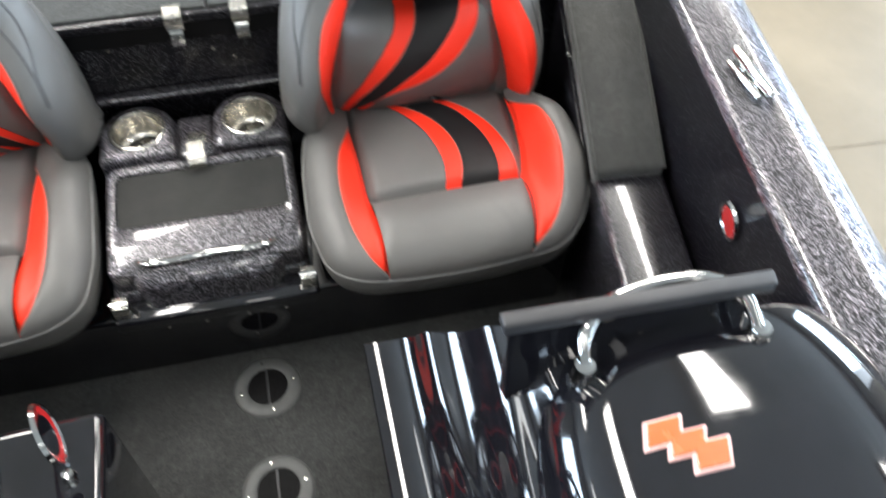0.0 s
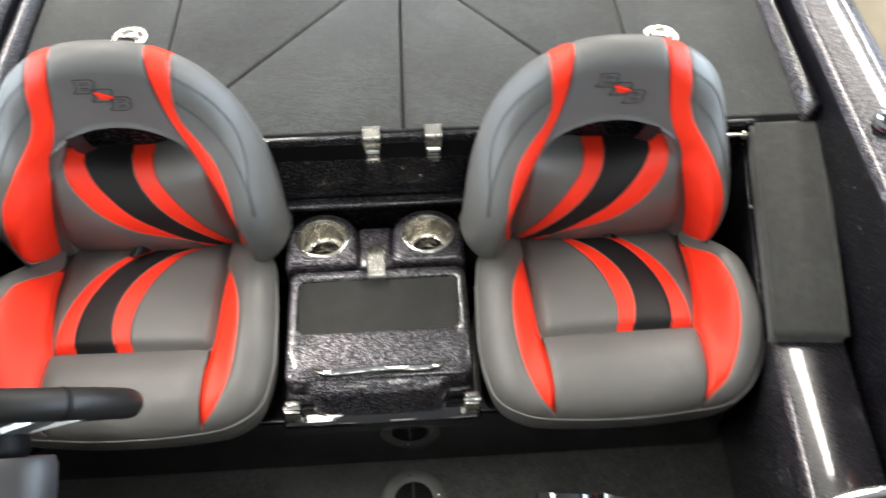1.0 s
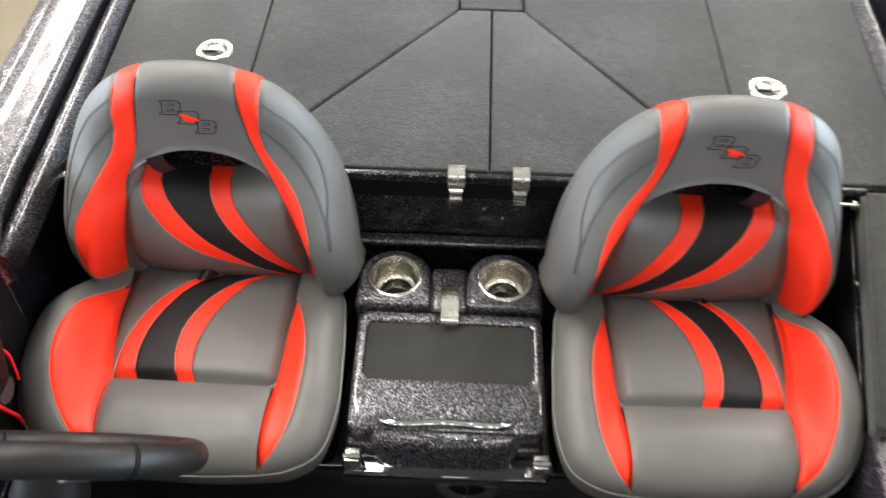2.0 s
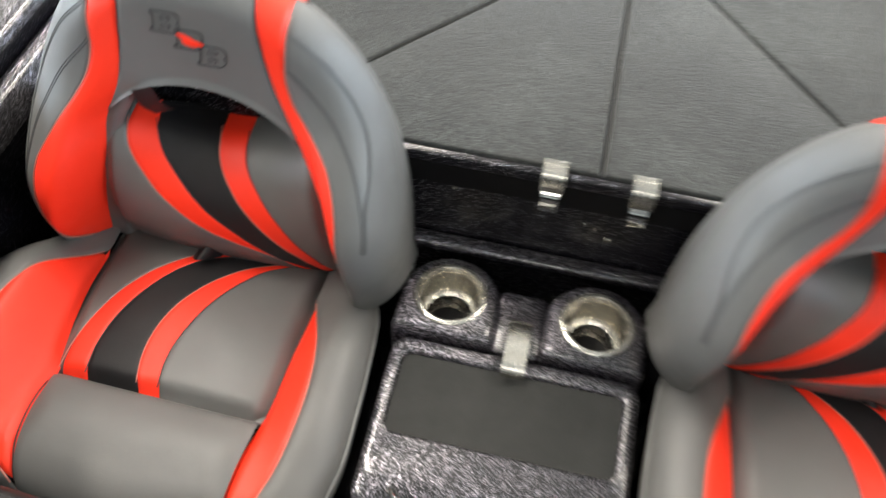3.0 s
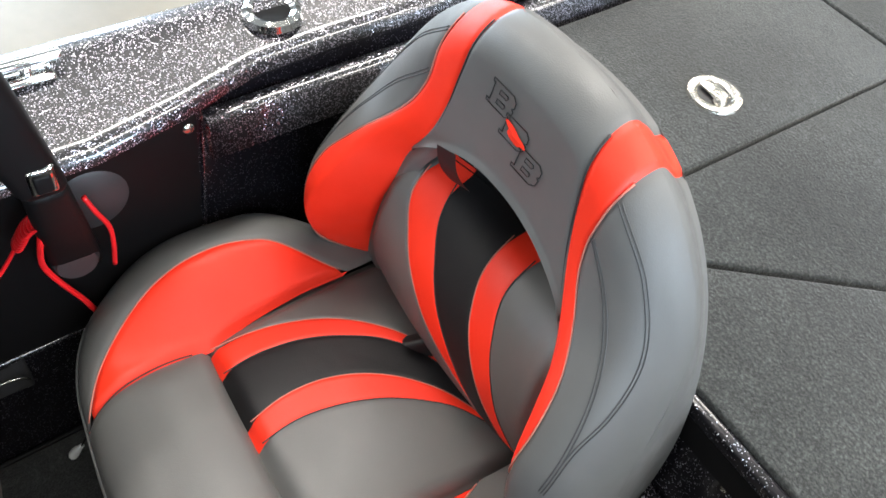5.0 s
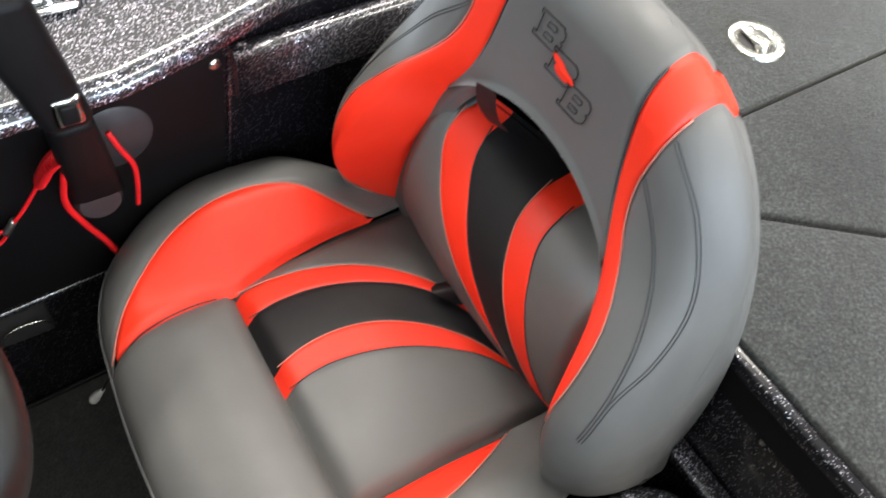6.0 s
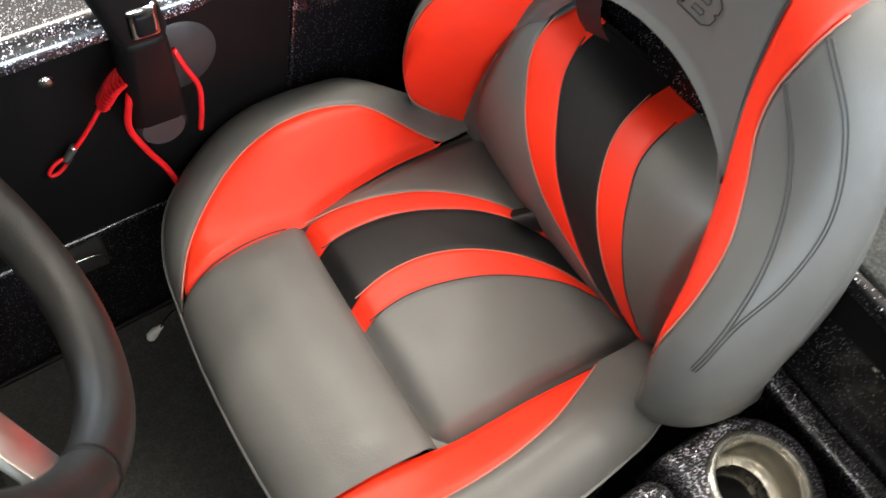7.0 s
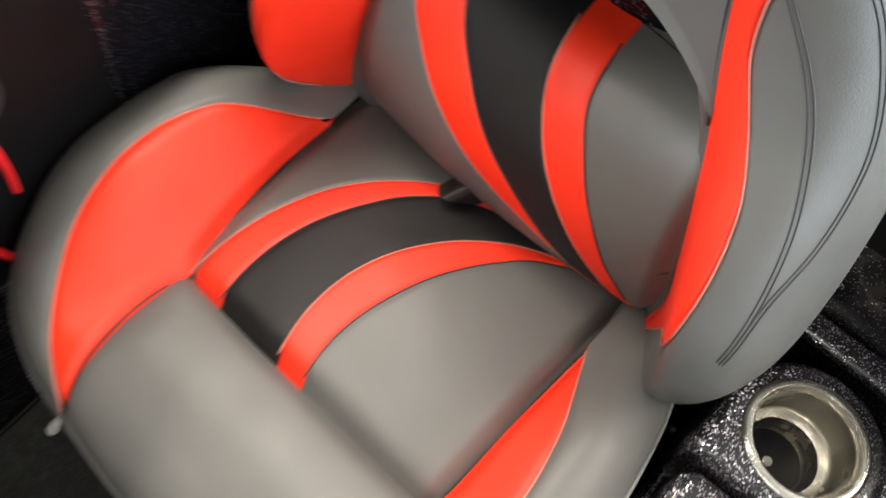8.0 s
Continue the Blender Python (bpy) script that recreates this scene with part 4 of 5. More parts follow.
def cup_holder(cx):
    c = thing("cup_holder", (cx, 0, 0.46), "polished stainless steel cup holder with a stepped well", "cup holder", "cup holders")
    z = 0.4585
    prof = ((0.0300, z - 0.078), (0.0335, z - 0.072), (0.0345, z - 0.052), (0.0400, z - 0.047), (0.0430, z - 0.042), (0.0440, z - 0.008), (0.0450, z - 0.001),
            (0.0475, z + 0.0025), (0.0510, z + 0.0030), (0.0540, z + 0.0016), (0.0550, z))
    lathe("well", [(r, h) for r, h in prof], (cx, 0, 0), (0, 0, 1), STEEL, c, n=64)
    lathe("base", ((0, z - 0.077), (0.0312, z - 0.077)), (cx, 0, 0), (0, 0, 1), PLASTIC, c, "black rubber disc", n=40)
    lathe("drain", ((0, z - 0.0758), (0.004, z - 0.0758), (0.005, z - 0.077)), (cx, 0.0, 0), (0, 0, 1), STEEL, c, n=16)


for cx in (-0.1075, 0.1075):
    cup_tower(cx)
    cup_holder(cx)
part("valley", box_bm(-0.036, 0.036, -0.068, 0.045, 0.36, 0.437, 0.010), FLAKE, console)

# lid: slopes down to the front, rounded, with a shallow tray


def lid_z(y):
    return 0.444 + 0.10 * (np.asarray(y) + 0.075)


n_out = 96


def lid_outline(x0, x1, y0, y1, r):
    """Rounded rectangle, anticlockwise."""
    pts = []
    for cx, cy, a0 in ((x1 - r, y1 - r, 0), (x0 + r, y1 - r, 90), (x0 + r, y0 + r, 180), (x1 - r, y0 + r, 270)):
        for k in range(n_out // 4):
            a = radians(a0 + 90 * k / (n_out // 4 - 1))
            pts.append((cx + r * math.cos(a), cy + r * math.sin(a)))
    return pts


secs = [(lid_outline(-0.172, 0.179, -0.318, -0.074, 0.022), -0.045), (lid_outline(-0.172, 0.179, -0.318, -0.074, 0.022), -0.010),
        (lid_outline(-0.170, 0.177, -0.316, -0.076, 0.021), -0.004), (lid_outline(-0.166, 0.173, -0.312, -0.080, 0.019), 0.0),
        (lid_outline(-0.157, 0.164, -0.222, -0.094, 0.018), 0.001), (lid_outline(-0.153, 0.160, -0.218, -0.098, 0.016), -0.002), (lid_outline(-0.152, 0.159, -0.217, -0.099, 0.015), -0.008)]
V = np.array([[(x, y, float(lid_z(y)) + dz) for x, y in pts] for pts, dz in secs]).transpose(1, 0, 2)
lid = solid("lid", V, grid_faces(n_out, len(secs), True, flip=True), FLAKE, console, "", True)
lid.data.set_sharp_from_angle(angle=radians(50))
tray = [(x, y, float(lid_z(y)) - 0.006) for x, y in lid_outline(-0.155, 0.162, -0.220, -0.096, 0.016)]
solid("tray_mat", tray, [tuple(range(n_out))], RUBBER, lid, "dark rubber mat in the lid's tray")

# scooped grip below the lid's front edge and the bar across it
secs = []
for f, (y, z) in zip(np.linspace(0, 1, 9), spline([(0, -0.296, 0.421), (0, -0.322, 0.412), (0, -0.340, 0.392), (0, -0.346, 0.368), (0, -0.352, 0.350)], 9)[:, 1:]):
    half = 0.140 - 0.028 * f
    row = [(-half - 0.010, y + 0.024, z - 0.004), (-half, y + 0.008, z), (-half + 0.02, y, z), (half - 0.016, y, z), (half + 0.004, y + 0.008, z), (half + 0.014, y + 0.024, z - 0.004)]
    secs.append(row)
grip = solid("grip_front", np.array(secs), grid_faces(9, 6, flip=True), FLAKE, console, "", True)
bar = spline([(-0.121, -0.292, 0.420), (-0.113, -0.303, 0.428), (0.0, -0.305, 0.429), (0.117, -0.301, 0.428), (0.126, -0.290, 0.420)], 40)
tube("grip_bar", bar, 0.0072, CHROME, console, "polished steel grip bar", 12)


def bent_strip(name, profile, x0, x1, mat, parent, label=""):
    """A strip of metal bent along (y, z) knots, 2 mm thick."""
    P = spline([(0, y, z) for y, z in profile], 22)[:, 1:]
    T = np.gradient(P, axis=0)
    T /= np.linalg.norm(T, axis=1, keepdims=True)
    N = np.stack((-T[:, 1], T[:, 0]), 1)
    secs = np.array([[(x0, *(p)), (x1, *(p)), (x1, *(p - 0.002 * q)), (x0, *(p - 0.002 * q))] for p, q in zip(P, N)])
    faces = []
    for i in range(len(P) - 1):
        for j in range(4):
            faces.append((4 * i + j, 4 * i + (j + 1) % 4, 4 * i + 4 + (j + 1) % 4, 4 * i + 4 + j))
    faces += [(0, 1, 2, 3), tuple(len(P) * 4 - 4 + j for j in range(4))]
    bm = bmesh.new()
    vs = [bm.verts.new(v) for v in secs.reshape(-1, 3)]
    for f in faces:
        bm.faces.new([vs[i] for i in f])
    return part(name, bm, mat, parent, label)


clip = thing("console_latch", (0, -0.07, 0.44), "brushed steel spring latch on the console lid", "latch", "latches")
bent_strip("strap", [(-0.018, 0.443), (-0.030, 0.458), (-0.055, 0.464), (-0.078, 0.463), (-0.096, 0.462), (-0.107, 0.455), (-0.108, 0.446)], -0.014, 0.018, STEEL, clip)
part("base", box_bm(-0.016, 0.020, -0.040, -0.012, 0.436, 0.446, 0.003), STEEL, clip)

for cx in (-0.160, 0.173):
    h = part("hinge", box_bm(cx - 0.014, cx + 0.014, -0.362, -0.334, 0.350, 0.384, 0.003), STEEL, console, "small stainless steel hinge")
    lathe("knuckle", ((0, -0.015), (0.006, -0.015), (0.006, 0.015), (0, 0.015)), (cx, -0.352, 0.383), (1, 0, 0), CHROME, h, n=16)

for cx in (0.005, 0.127):
    c = thing("deck_latch", (cx, 0.10, DECK), "polished steel clip latch over the deck edge", "latch", "latches")
    bent_strip("hook", [(0.122, DECK + 0.003), (0.106, DECK + 0.006), (0.094, DECK + 0.001), (0.091, DECK - 0.016), (0.094, DECK - 0.030)], cx - 0.016, cx + 0.016, STEEL, c)
    bent_strip("strap", [(0.100, DECK - 0.026), (0.090, DECK - 0.034), (0.087, DECK - 0.050), (0.091, DECK - 0.066), (0.104, DECK - 0.072)], cx - 0.012, cx + 0.012, CHROME, c)

for cx, cy in ((-0.533, 0.468), (0.653, 0.398)):
    hnd = thing("lift_handle", (cx, cy, DECK), "round polished flush lift handle in the deck carpet", "handle", "lift handles")
    lathe("flange", ((0.0235, 0.001), (0.026, 0.004), (0.034, 0.0055), (0.0385, 0.004), (0.040, 0.0)), (cx, cy, DECK), (0, 0, 1), STEEL, hnd, n=48)
    lathe("recess", ((0.0, 0.0008), (0.0245, 0.0015)), (cx, cy, DECK), (0, 0, 1), PLASTIC_GREY, hnd, "dark recess in the handle", n=40)
    part("pull", box_bm(cx - 0.022, cx + 0.018, cy - 0.010, cy + 0.012, DECK + 0.002, DECK + 0.009, 0.004), STEEL, hnd)
    lathe("knob", ((0, 0.012), (0.006, 0.011), (0.009, 0.007), (0.009, 0.002)), (cx + 0.016, cy - 0.008, DECK), (0, 0, 1), STEEL, hnd, n=20)
    lathe("pivot", ((0, 0.010), (0.004, 0.009), (0.006, 0.003)), (cx - 0.016, cy + 0.012, DECK), (0, 0, 1), STEEL, hnd, n=16)

# ---------------------------------------------------------------- starboard step and box
step = thing("padded_step", (0.80, -0.1, 0.45), "dark grey-green carpeted padded step sloping from the deck", "step pad")
part("pad", hull_bm([(0.712, -0.330, 0.462), (0.842, -0.340, 0.462), (0.912, 0.108, 0.582), (0.772, 0.108, 0.582),
                     (0.710, -0.332, 0.512), (0.843, -0.342, 0.512), (0.914, 0.110, 0.632), (0.770, 0.110, 0.632)], 0.012, 4), CARPET_PAD, step)
tube("piping", spline([(0.712, -0.330, 0.506), (0.770, 0.098, 0.624)], 20), 0.004, CARPET_PAD, step)
tube("piping", spline([(0.841, -0.338, 0.506), (0.912, 0.098, 0.624)], 20), 0.004, CARPET_PAD, step)
side_box = thing("side_box", (0.78, -0.3, FLOOR), "speckled black moulded box along the boat side", "storage box")
part("body", hull_bm([(0.700, -0.30, FLOOR), (0.868, -0.30, FLOOR), (0.905, 0.106, FLOOR), (0.765, 0.106, FLOOR),
                      (0.712, -0.302, 0.463), (0.858, -0.306, 0.463), (0.905, 0.104, 0.580), (0.765, 0.104, 0.580)], 0.004), FLAKE_DARK, side_box)
part("front_body", hull_bm([(0.660, -1.05, FLOOR), (0.80, -1.05, FLOOR), (0.855, -0.302, FLOOR), (0.712, -0.302, FLOOR),
                            (0.640, -1.05, 0.440), (0.775, -1.05, 0.440), (0.850, -0.304, 0.492), (0.716, -0.304, 0.492)], 0.012), FLAKE, side_box, "bright speckled front part")
lathe("button", ((0, 0.004), (0.005, 0.003), (0.006, 0)), (0.745, -0.05, 0.545), (-1, 0, 0), STEEL, side_box, n=14)

# ---------------------------------------------------------------- floor fittings
for cy in (-0.425, -0.640):
    cx = 0.054
    v = thing("floor_vent", (cx, cy, FLOOR), "round grey floor vent with a black slotted grille", "floor vent", "floor vents")
    lathe("flange", ((0.040, 0.0), (0.040, 0.004), (0.043, 0.006), (0.060, 0.005), (0.066, 0.002), (0.067, 0)), (cx, cy, FLOOR), (0, 0, 1), FLANGE, v, n=48)
    lathe("well", ((0, 0.0006), (0.041, 0.0006)), (cx, cy, FLOOR), (0, 0, 1), PLASTIC, v, n=40)
    for k in range(-6, 7):
        yy = 0.006 * k
        half = math.sqrt(max(0.0395 ** 2 - yy ** 2, 0.0001))
        part("slat", box_bm(cx - half, cx + half, cy + yy - 0.0013, cy + yy + 0.0013, FLOOR + 0.001, FLOOR + 0.003, 0), PLASTIC, v, "", False)
    part("rib", box_bm(cx - 0.002, cx + 0.002, cy - 0.039, cy + 0.039, FLOOR + 0.001, FLOOR + 0.005, 0), PLASTIC_GREY, v, "", False)
    for a in (0, 90, 180, 270):
        lathe("screw", ((0, 0.0075), (0.003, 0.007), (0.004, 0.004)), (cx + 0.053 * math.cos(radians(a + 8)), cy + 0.053 * math.sin(radians(a + 8)), FLOOR), (0, 0, 1), STEEL, v, n=12)


# ---------------------------------------------------------------- passenger console
def blob(name, fn, na, nb, mat, parent, label="", outward=(0, 0, 1)):
    return panel(name, fn, na, nb, mat, parent, outward=outward, label=label)


pas = thing("passenger_console", (0.55, -1.1, FLOOR), "glossy black moulded passenger console with a domed cowl", "boat console")
part("base", hull_bm([(0.238, -1.75, FLOOR), (0.70, -1.75, FLOOR), (0.66, -0.76, FLOOR), (0.246, -0.61, FLOOR),
                      (0.232, -1.75, 0.545), (0.78, -1.75, 0.545), (0.68, -0.80, 0.545), (0.242, -0.62, 0.545)], 0.010), GEL_BLACK, pas)


def ridge_z(u, y):
    """Stepped folds climbing from the low inner edge to the cowl."""
    z = 0.556 + 0.19 * smooth(0.245, 0.505, u)
    for c, h, w in ((0.338, 0.016, 0.018), (0.392, 0.022, 0.018), (0.452, 0.018, 0.018)):
        z = z + (0.50 + 0.22 * np.sin(7 * y + 90 * c)) * h * np.exp(-((u - c - 0.009 * np.sin(8 * y + 50 * c)) / w) ** 2)
    return z - 0.03 * smooth(-0.9, -1.5, y)


def fold_end(u):
    """Rear edge of the folds, further forward where they stand higher."""
    return -0.618 - 0.125 * smooth(0.243, 0.505, u)


def folds(a, b):
    y = -1.60 + (fold_end(0.243 + 0.262 * a) + 1.60) * b
    drift = 0.07 * smooth(-0.85, -1.4, y)
    u = 0.243 + 0.262 * a
    return u + drift * smooth(0.25, 0.45, u), y, ridge_z(u, y)


blob("folds", folds, 90, 60, GEL_BLACK, pas)


def folds_end(a, b):
    u = 0.243 + 0.262 * a
    return u, fold_end(u) + 0.006 * b, 0.40 + (ridge_z(u, fold_end(u)) - 0.40) * (1 - b)


blob("folds_end", folds_end, 60, 6, GEL_BLACK, pas, outward=(0, 1, 0))


def cowl_full(a, b):
    th = a * 2 * np.pi
    ph = b * np.pi / 2
    c, s = np.cos(th), np.sin(th)
    k = np.power(np.abs(c) ** 2.6 + np.abs(s) ** 2.6, -1 / 2.6)
    r = np.power(np.clip(np.cos(ph), 0, 1), 0.6) * k
    x = 0.640 - 0.250 * c * r
    y = np.minimum(-1.07 + np.where(s > 0, 0.42, 0.55) * s * r, -0.785)
    z = 0.570 + 0.225 * np.power(np.sin(ph), 0.6)
    return x, y, z


blob("cowl", cowl_full, 110, 40, GEL_BLACK, pas, "smooth glossy black cowl")


def apron(a, b):
    """Glossy apron from the cowl down to the side deck."""
    y = -1.70 + (-0.70 + 1.70) * b
    u = 0.80 + 0.16 * a
    z = 0.69 - 0.02 * a - 0.05 * np.exp(-((a - 0.35) / 0.18) ** 2) + 0.03 * np.exp(-((a - 0.75) / 0.12) ** 2) - 0.06 * smooth(-0.78, -0.70, y)
    return u - 0.03 * (1 - b), y, z


blob("apron", apron, 50, 40, GEL_BLACK, pas)
part("dash_top", hull_bm([(0.388, -0.792, 0.818), (0.712, -0.800, 0.818), (0.718, -0.776, 0.818), (0.388, -0.768, 0.818),
                          (0.387, -0.790, 0.838), (0.714, -0.798, 0.838), (0.718, -0.778, 0.838), (0.387, -0.770, 0.838)], 0.004), PLASTIC_GREY, pas, "grey padded dash edge")
part("dash_panel", hull_bm([(0.40, -0.82, 0.52), (0.69, -0.82, 0.52), (0.700, -0.778, 0.52), (0.395, -0.774, 0.52),
                            (0.40, -0.82, 0.60), (0.69, -0.82, 0.60), (0.700, -0.788, 0.819), (0.395, -0.784, 0.819)], 0.004), GEL_BLACK, pas)
rail = thing("grab_rail", (0.585, -0.80, 0.80), "polished chrome arched grab rail on the console", "grab rail")
arch = spline([(0.476, -0.830, 0.780), (0.480, -0.806, 0.806), (0.506, -0.780, 0.819), (0.550, -0.766, 0.823), (0.600, -0.761, 0.824), (0.645, -0.768, 0.823), (0.680, -0.790, 0.816), (0.694, -0.828, 0.785)], 50)
tube("tube", arch, 0.0085, CHROME, rail, sides=14)
for p in (arch[0], arch[-1]):
    lathe("foot", ((0, 0.012), (0.012, 0.010), (0.015, 0.003), (0.017, -0.12)), tuple(p), (0, 0, 1), CHROME, rail, n=24)

badge = thing("orange_badge", (0.552, -0.942, 0.75), "orange three-block emblem with a pale edge on the glossy cowl", "badge")


def cowl_height(x, y):
    fx, fy = abs(x - 0.640) / 0.250, abs(y + 1.07) / 0.42
    k = (fx ** 2.6 + fy ** 2.6) ** (1 / 2.6)
    ph = math.acos(min(1.0, k) ** (1 / 0.6))
    return 0.570 + 0.225 * math.sin(ph) ** 0.6


for dx, dy, w, h in ((-0.020, 0.016, 0.038, 0.028), (0.0, -0.002, 0.038, 0.026), (0.020, -0.020, 0.038, 0.030)):
    for name, mat, k, lift in (("block_edge", PINK_EDGE, 1.14, 0.004), ("block", ORANGE, 0.92, 0.0065)):
        low, top = [], []
        for a, b in ((-0.62, -0.5), (0.38, -0.5), (0.62, 0.5), (-0.38, 0.5)):
            x, y = 0.552 + dx + k * w * a, -0.942 + dy + k * h * b
            z = cowl_height(x, y)
            low.append((x, y, z - 0.004))
            top.append((x, y, z + lift))
        part(name, hull_bm(low + top, 0.001, 1), mat, badge)

# ---------------------------------------------------------------- driver's console and wheel
drv = thing("driver_console", (-0.45, -1.1, FLOOR), "glossy black moulded driver's console", "boat console")
part("base", hull_bm([(-0.74, -1.75, FLOOR), (-0.09, -1.75, FLOOR), (-0.125, -0.66, FLOOR), (-0.72, -0.66, FLOOR),
                      (-0.74, -1.75, 0.62), (-0.09, -1.75, 0.62), (-0.120, -0.655, 0.58), (-0.72, -0.70, 0.62)], 0.014), GEL_BLACK, drv)
part("dash_hood", hull_bm([(-0.70, -1.30, 0.60), (-0.20, -1.30, 0.60), (-0.21, -0.79, 0.60), (-0.69, -0.79, 0.60),
                           (-0.64, -1.25, 0.76), (-0.26, -1.25, 0.76), (-0.25, -0.86, 0.74), (-0.65, -0.86, 0.74)], 0.03, 5), GEL_BLACK, drv)
for gx, gy in ((-0.175, -0.705),):
    lathe("gauge_bezel", ((0.038, 0.0), (0.040, 0.006), (0.043, 0.006), (0.045, 0.0)), (gx, gy, 0.625), (0.95, 0.25, 0.10), CHROME, drv, n=36)
    lathe("gauge_face", ((0, 0.002), (0.030, 0.002)), (gx, gy, 0.625), (0.95, 0.25, 0.10), GEL_BLACK, drv, "glossy black gauge face", n=32)
    lathe("gauge_band", ((0.029, 0.0025), (0.039, 0.0035)), (gx, gy, 0.625), (0.95, 0.25, 0.10), RED_LENS, drv, "deep red band inside the bezel", n=32)
lathe("switch_knob", ((0, 0.022), (0.007, 0.020), (0.010, 0.012), (0.006, 0.004), (0.008, 0)), (-0.148, -0.765, 0.605), (0, 0.2, 1), CHROME, drv, n=20)

wheel = thing("steering_wheel", (-0.461, -0.563, 0.794), "black leather-rimmed steering wheel with pale silver spokes", "steering wheel")
WC, WUP, WN = np.array((-0.464, -0.569, 0.790)), np.array((0, -0.500, 0.866)), np.array((0, 0.866, 0.500))
XX = np.array((1.0, 0, 0))
WR = 0.158
a = np.linspace(0, 2 * np.pi, 96, endpoint=False)
tube("rim", WC + WR * (np.cos(a)[:, None] * XX + np.sin(a)[:, None] * WUP), 0.0195, LEATHER, wheel, sides=16, closed=True)
for deg in (-38, 38, 142, 218):
    c = WC + WR * (math.cos(radians(deg)) * XX + math.sin(radians(deg)) * WUP)
    d = -math.sin(radians(deg)) * XX + math.cos(radians(deg)) * WUP
    tube("stitch_ring", [tuple(c - 0.003 * d), tuple(c), tuple(c + 0.003 * d)], (0.0199, 0.0202, 0.0199), PLASTIC, wheel, sides=18)
for deg in (30, 150, 212, 328):
    d = math.cos(radians(deg)) * XX + math.sin(radians(deg)) * WUP
    e = np.cross(d, WN)
    p0, p1 = WC - 0.030 * WN + 0.03 * d, WC - 0.006 * WN + (WR - 0.012) * d
    secs = [[p0 - 0.020 * e + 0.004 * WN, p0 + 0.020 * e + 0.004 * WN, p1 + 0.016 * e + 0.004 * WN, p1 - 0.016 * e + 0.004 * WN],
            [p0 - 0.020 * e - 0.004 * WN, p0 + 0.020 * e - 0.004 * WN, p1 + 0.016 * e - 0.004 * WN, p1 - 0.016 * e - 0.004 * WN]]
    bm = hull_bm([tuple(q) for q in secs[1]] + [tuple(q) for q in secs[0]], 0.002, 2)
    part("spoke", bm, SILVER, wheel, "pale silver spoke")
lathe("hub", ((0, 0.012), (0.030, 0.010), (0.042, 0.002), (0.045, -0.02), (0.040, -0.03)), tuple(WC - 0.030 * WN), tuple(WN), PLASTIC, wheel, n=36)

HC = WC + np.array((0.028, 0, 0))
helm = thing("steering_helm", tuple(HC - 0.09 * WN), "charcoal steering column boot with a silver tilt barrel", "steering column")
lathe("boot", ((0, 0.045), (0.046, 0.045), (0.050, 0.034), (0.050, -0.024), (0.044, -0.036), (0, -0.036)), tuple(HC - 0.105 * WN), tuple(WN), PLASTIC_GREY, helm, n=40)
lathe("collar", ((0.030, -0.008), (0.046, -0.008), (0.048, 0.0), (0.044, 0.006), (0.030, 0.006)), tuple(HC - 0.150 * WN), tuple(WN), GEL_BLACK, helm, n=40)
lathe("barrel", ((0, 0.05), (0.011, 0.05), (0.012, 0.044), (0.012, -0.10), (0, -0.10)), tuple(HC - 0.205 * WN + np.array((0.026, 0.018, 0.030))), tuple(WN), SILVER, helm, "silver tilt barrel", n=28)
lathe("housing", ((0, 0.05), (0.036, 0.05), (0.042, 0.03), (0.046, -0.10)), tuple(HC - 0.215 * WN), tuple(WN), PLASTIC, helm, n=32)
lab = HC - 0.175 * WN + np.array((-0.012, 0.022, 0.038))
for k in range(2):
    c = lab - 0.012 * k * WN
    part("label_bar", hull_bm([tuple(c + np.array(d)) for d in ((-0.028, -0.003, -0.003), (0.012, -0.003, -0.003), (0.012, 0.003, 0), (-0.028, 0.003, 0),
                                                             (-0.028, -0.003, 0.004), (0.012, -0.003, 0.004), (0.012, 0.003, 0.006), (-0.028, 0.003, 0.006))], 0), WHITE_PAINT, helm, "pale printed label", False)

# ---------------------------------------------------------------- port side: control plate, throttle, lanyard
XP = -0.768
plate = thing("control_plate", (XP, -0.45, 0.52), "flat black rounded plate screwed to the boat side", "plate")
ol = []
for cy, cz, a0 in ((-0.188, 0.668, 0), (-0.455, 0.650, 90), (-0.62, 0.42, 180), (-0.205, 0.39, 270)):
    r = 0.012 if cy > -0.3 else (0.045 if a0 == 90 else 0.02)
    for k in range(9):
        q = radians(a0 + 90 * k / 8)
        ol.append((cy + r * math.cos(q), cz + r * math.sin(q)))
bm = bmesh.new()
lo = [bm.verts.new((float(x_port(y)) - 0.002, y, z)) for y, z in ol]
hi = [bm.verts.new((float(x_port(y)) + 0.006, y, z)) for y, z in ol]
bm.faces.new(hi)
for i in range(len(ol)):
    bm.faces.new((lo[i], lo[(i + 1) % len(ol)], hi[(i + 1) % len(ol)], hi[i]))
part("sheet", bm, PLASTIC, plate)
for sy, sz in ((-0.187, 0.655), (-0.432, 0.627)):
    lathe("screw", ((0, 0.003), (0.004, 0.0025), (0.007, 0.001), (0.0075, 0)), (float(x_port(sy)) + 0.006, sy, sz), (1, 0, 0), STEEL, plate, n=18)

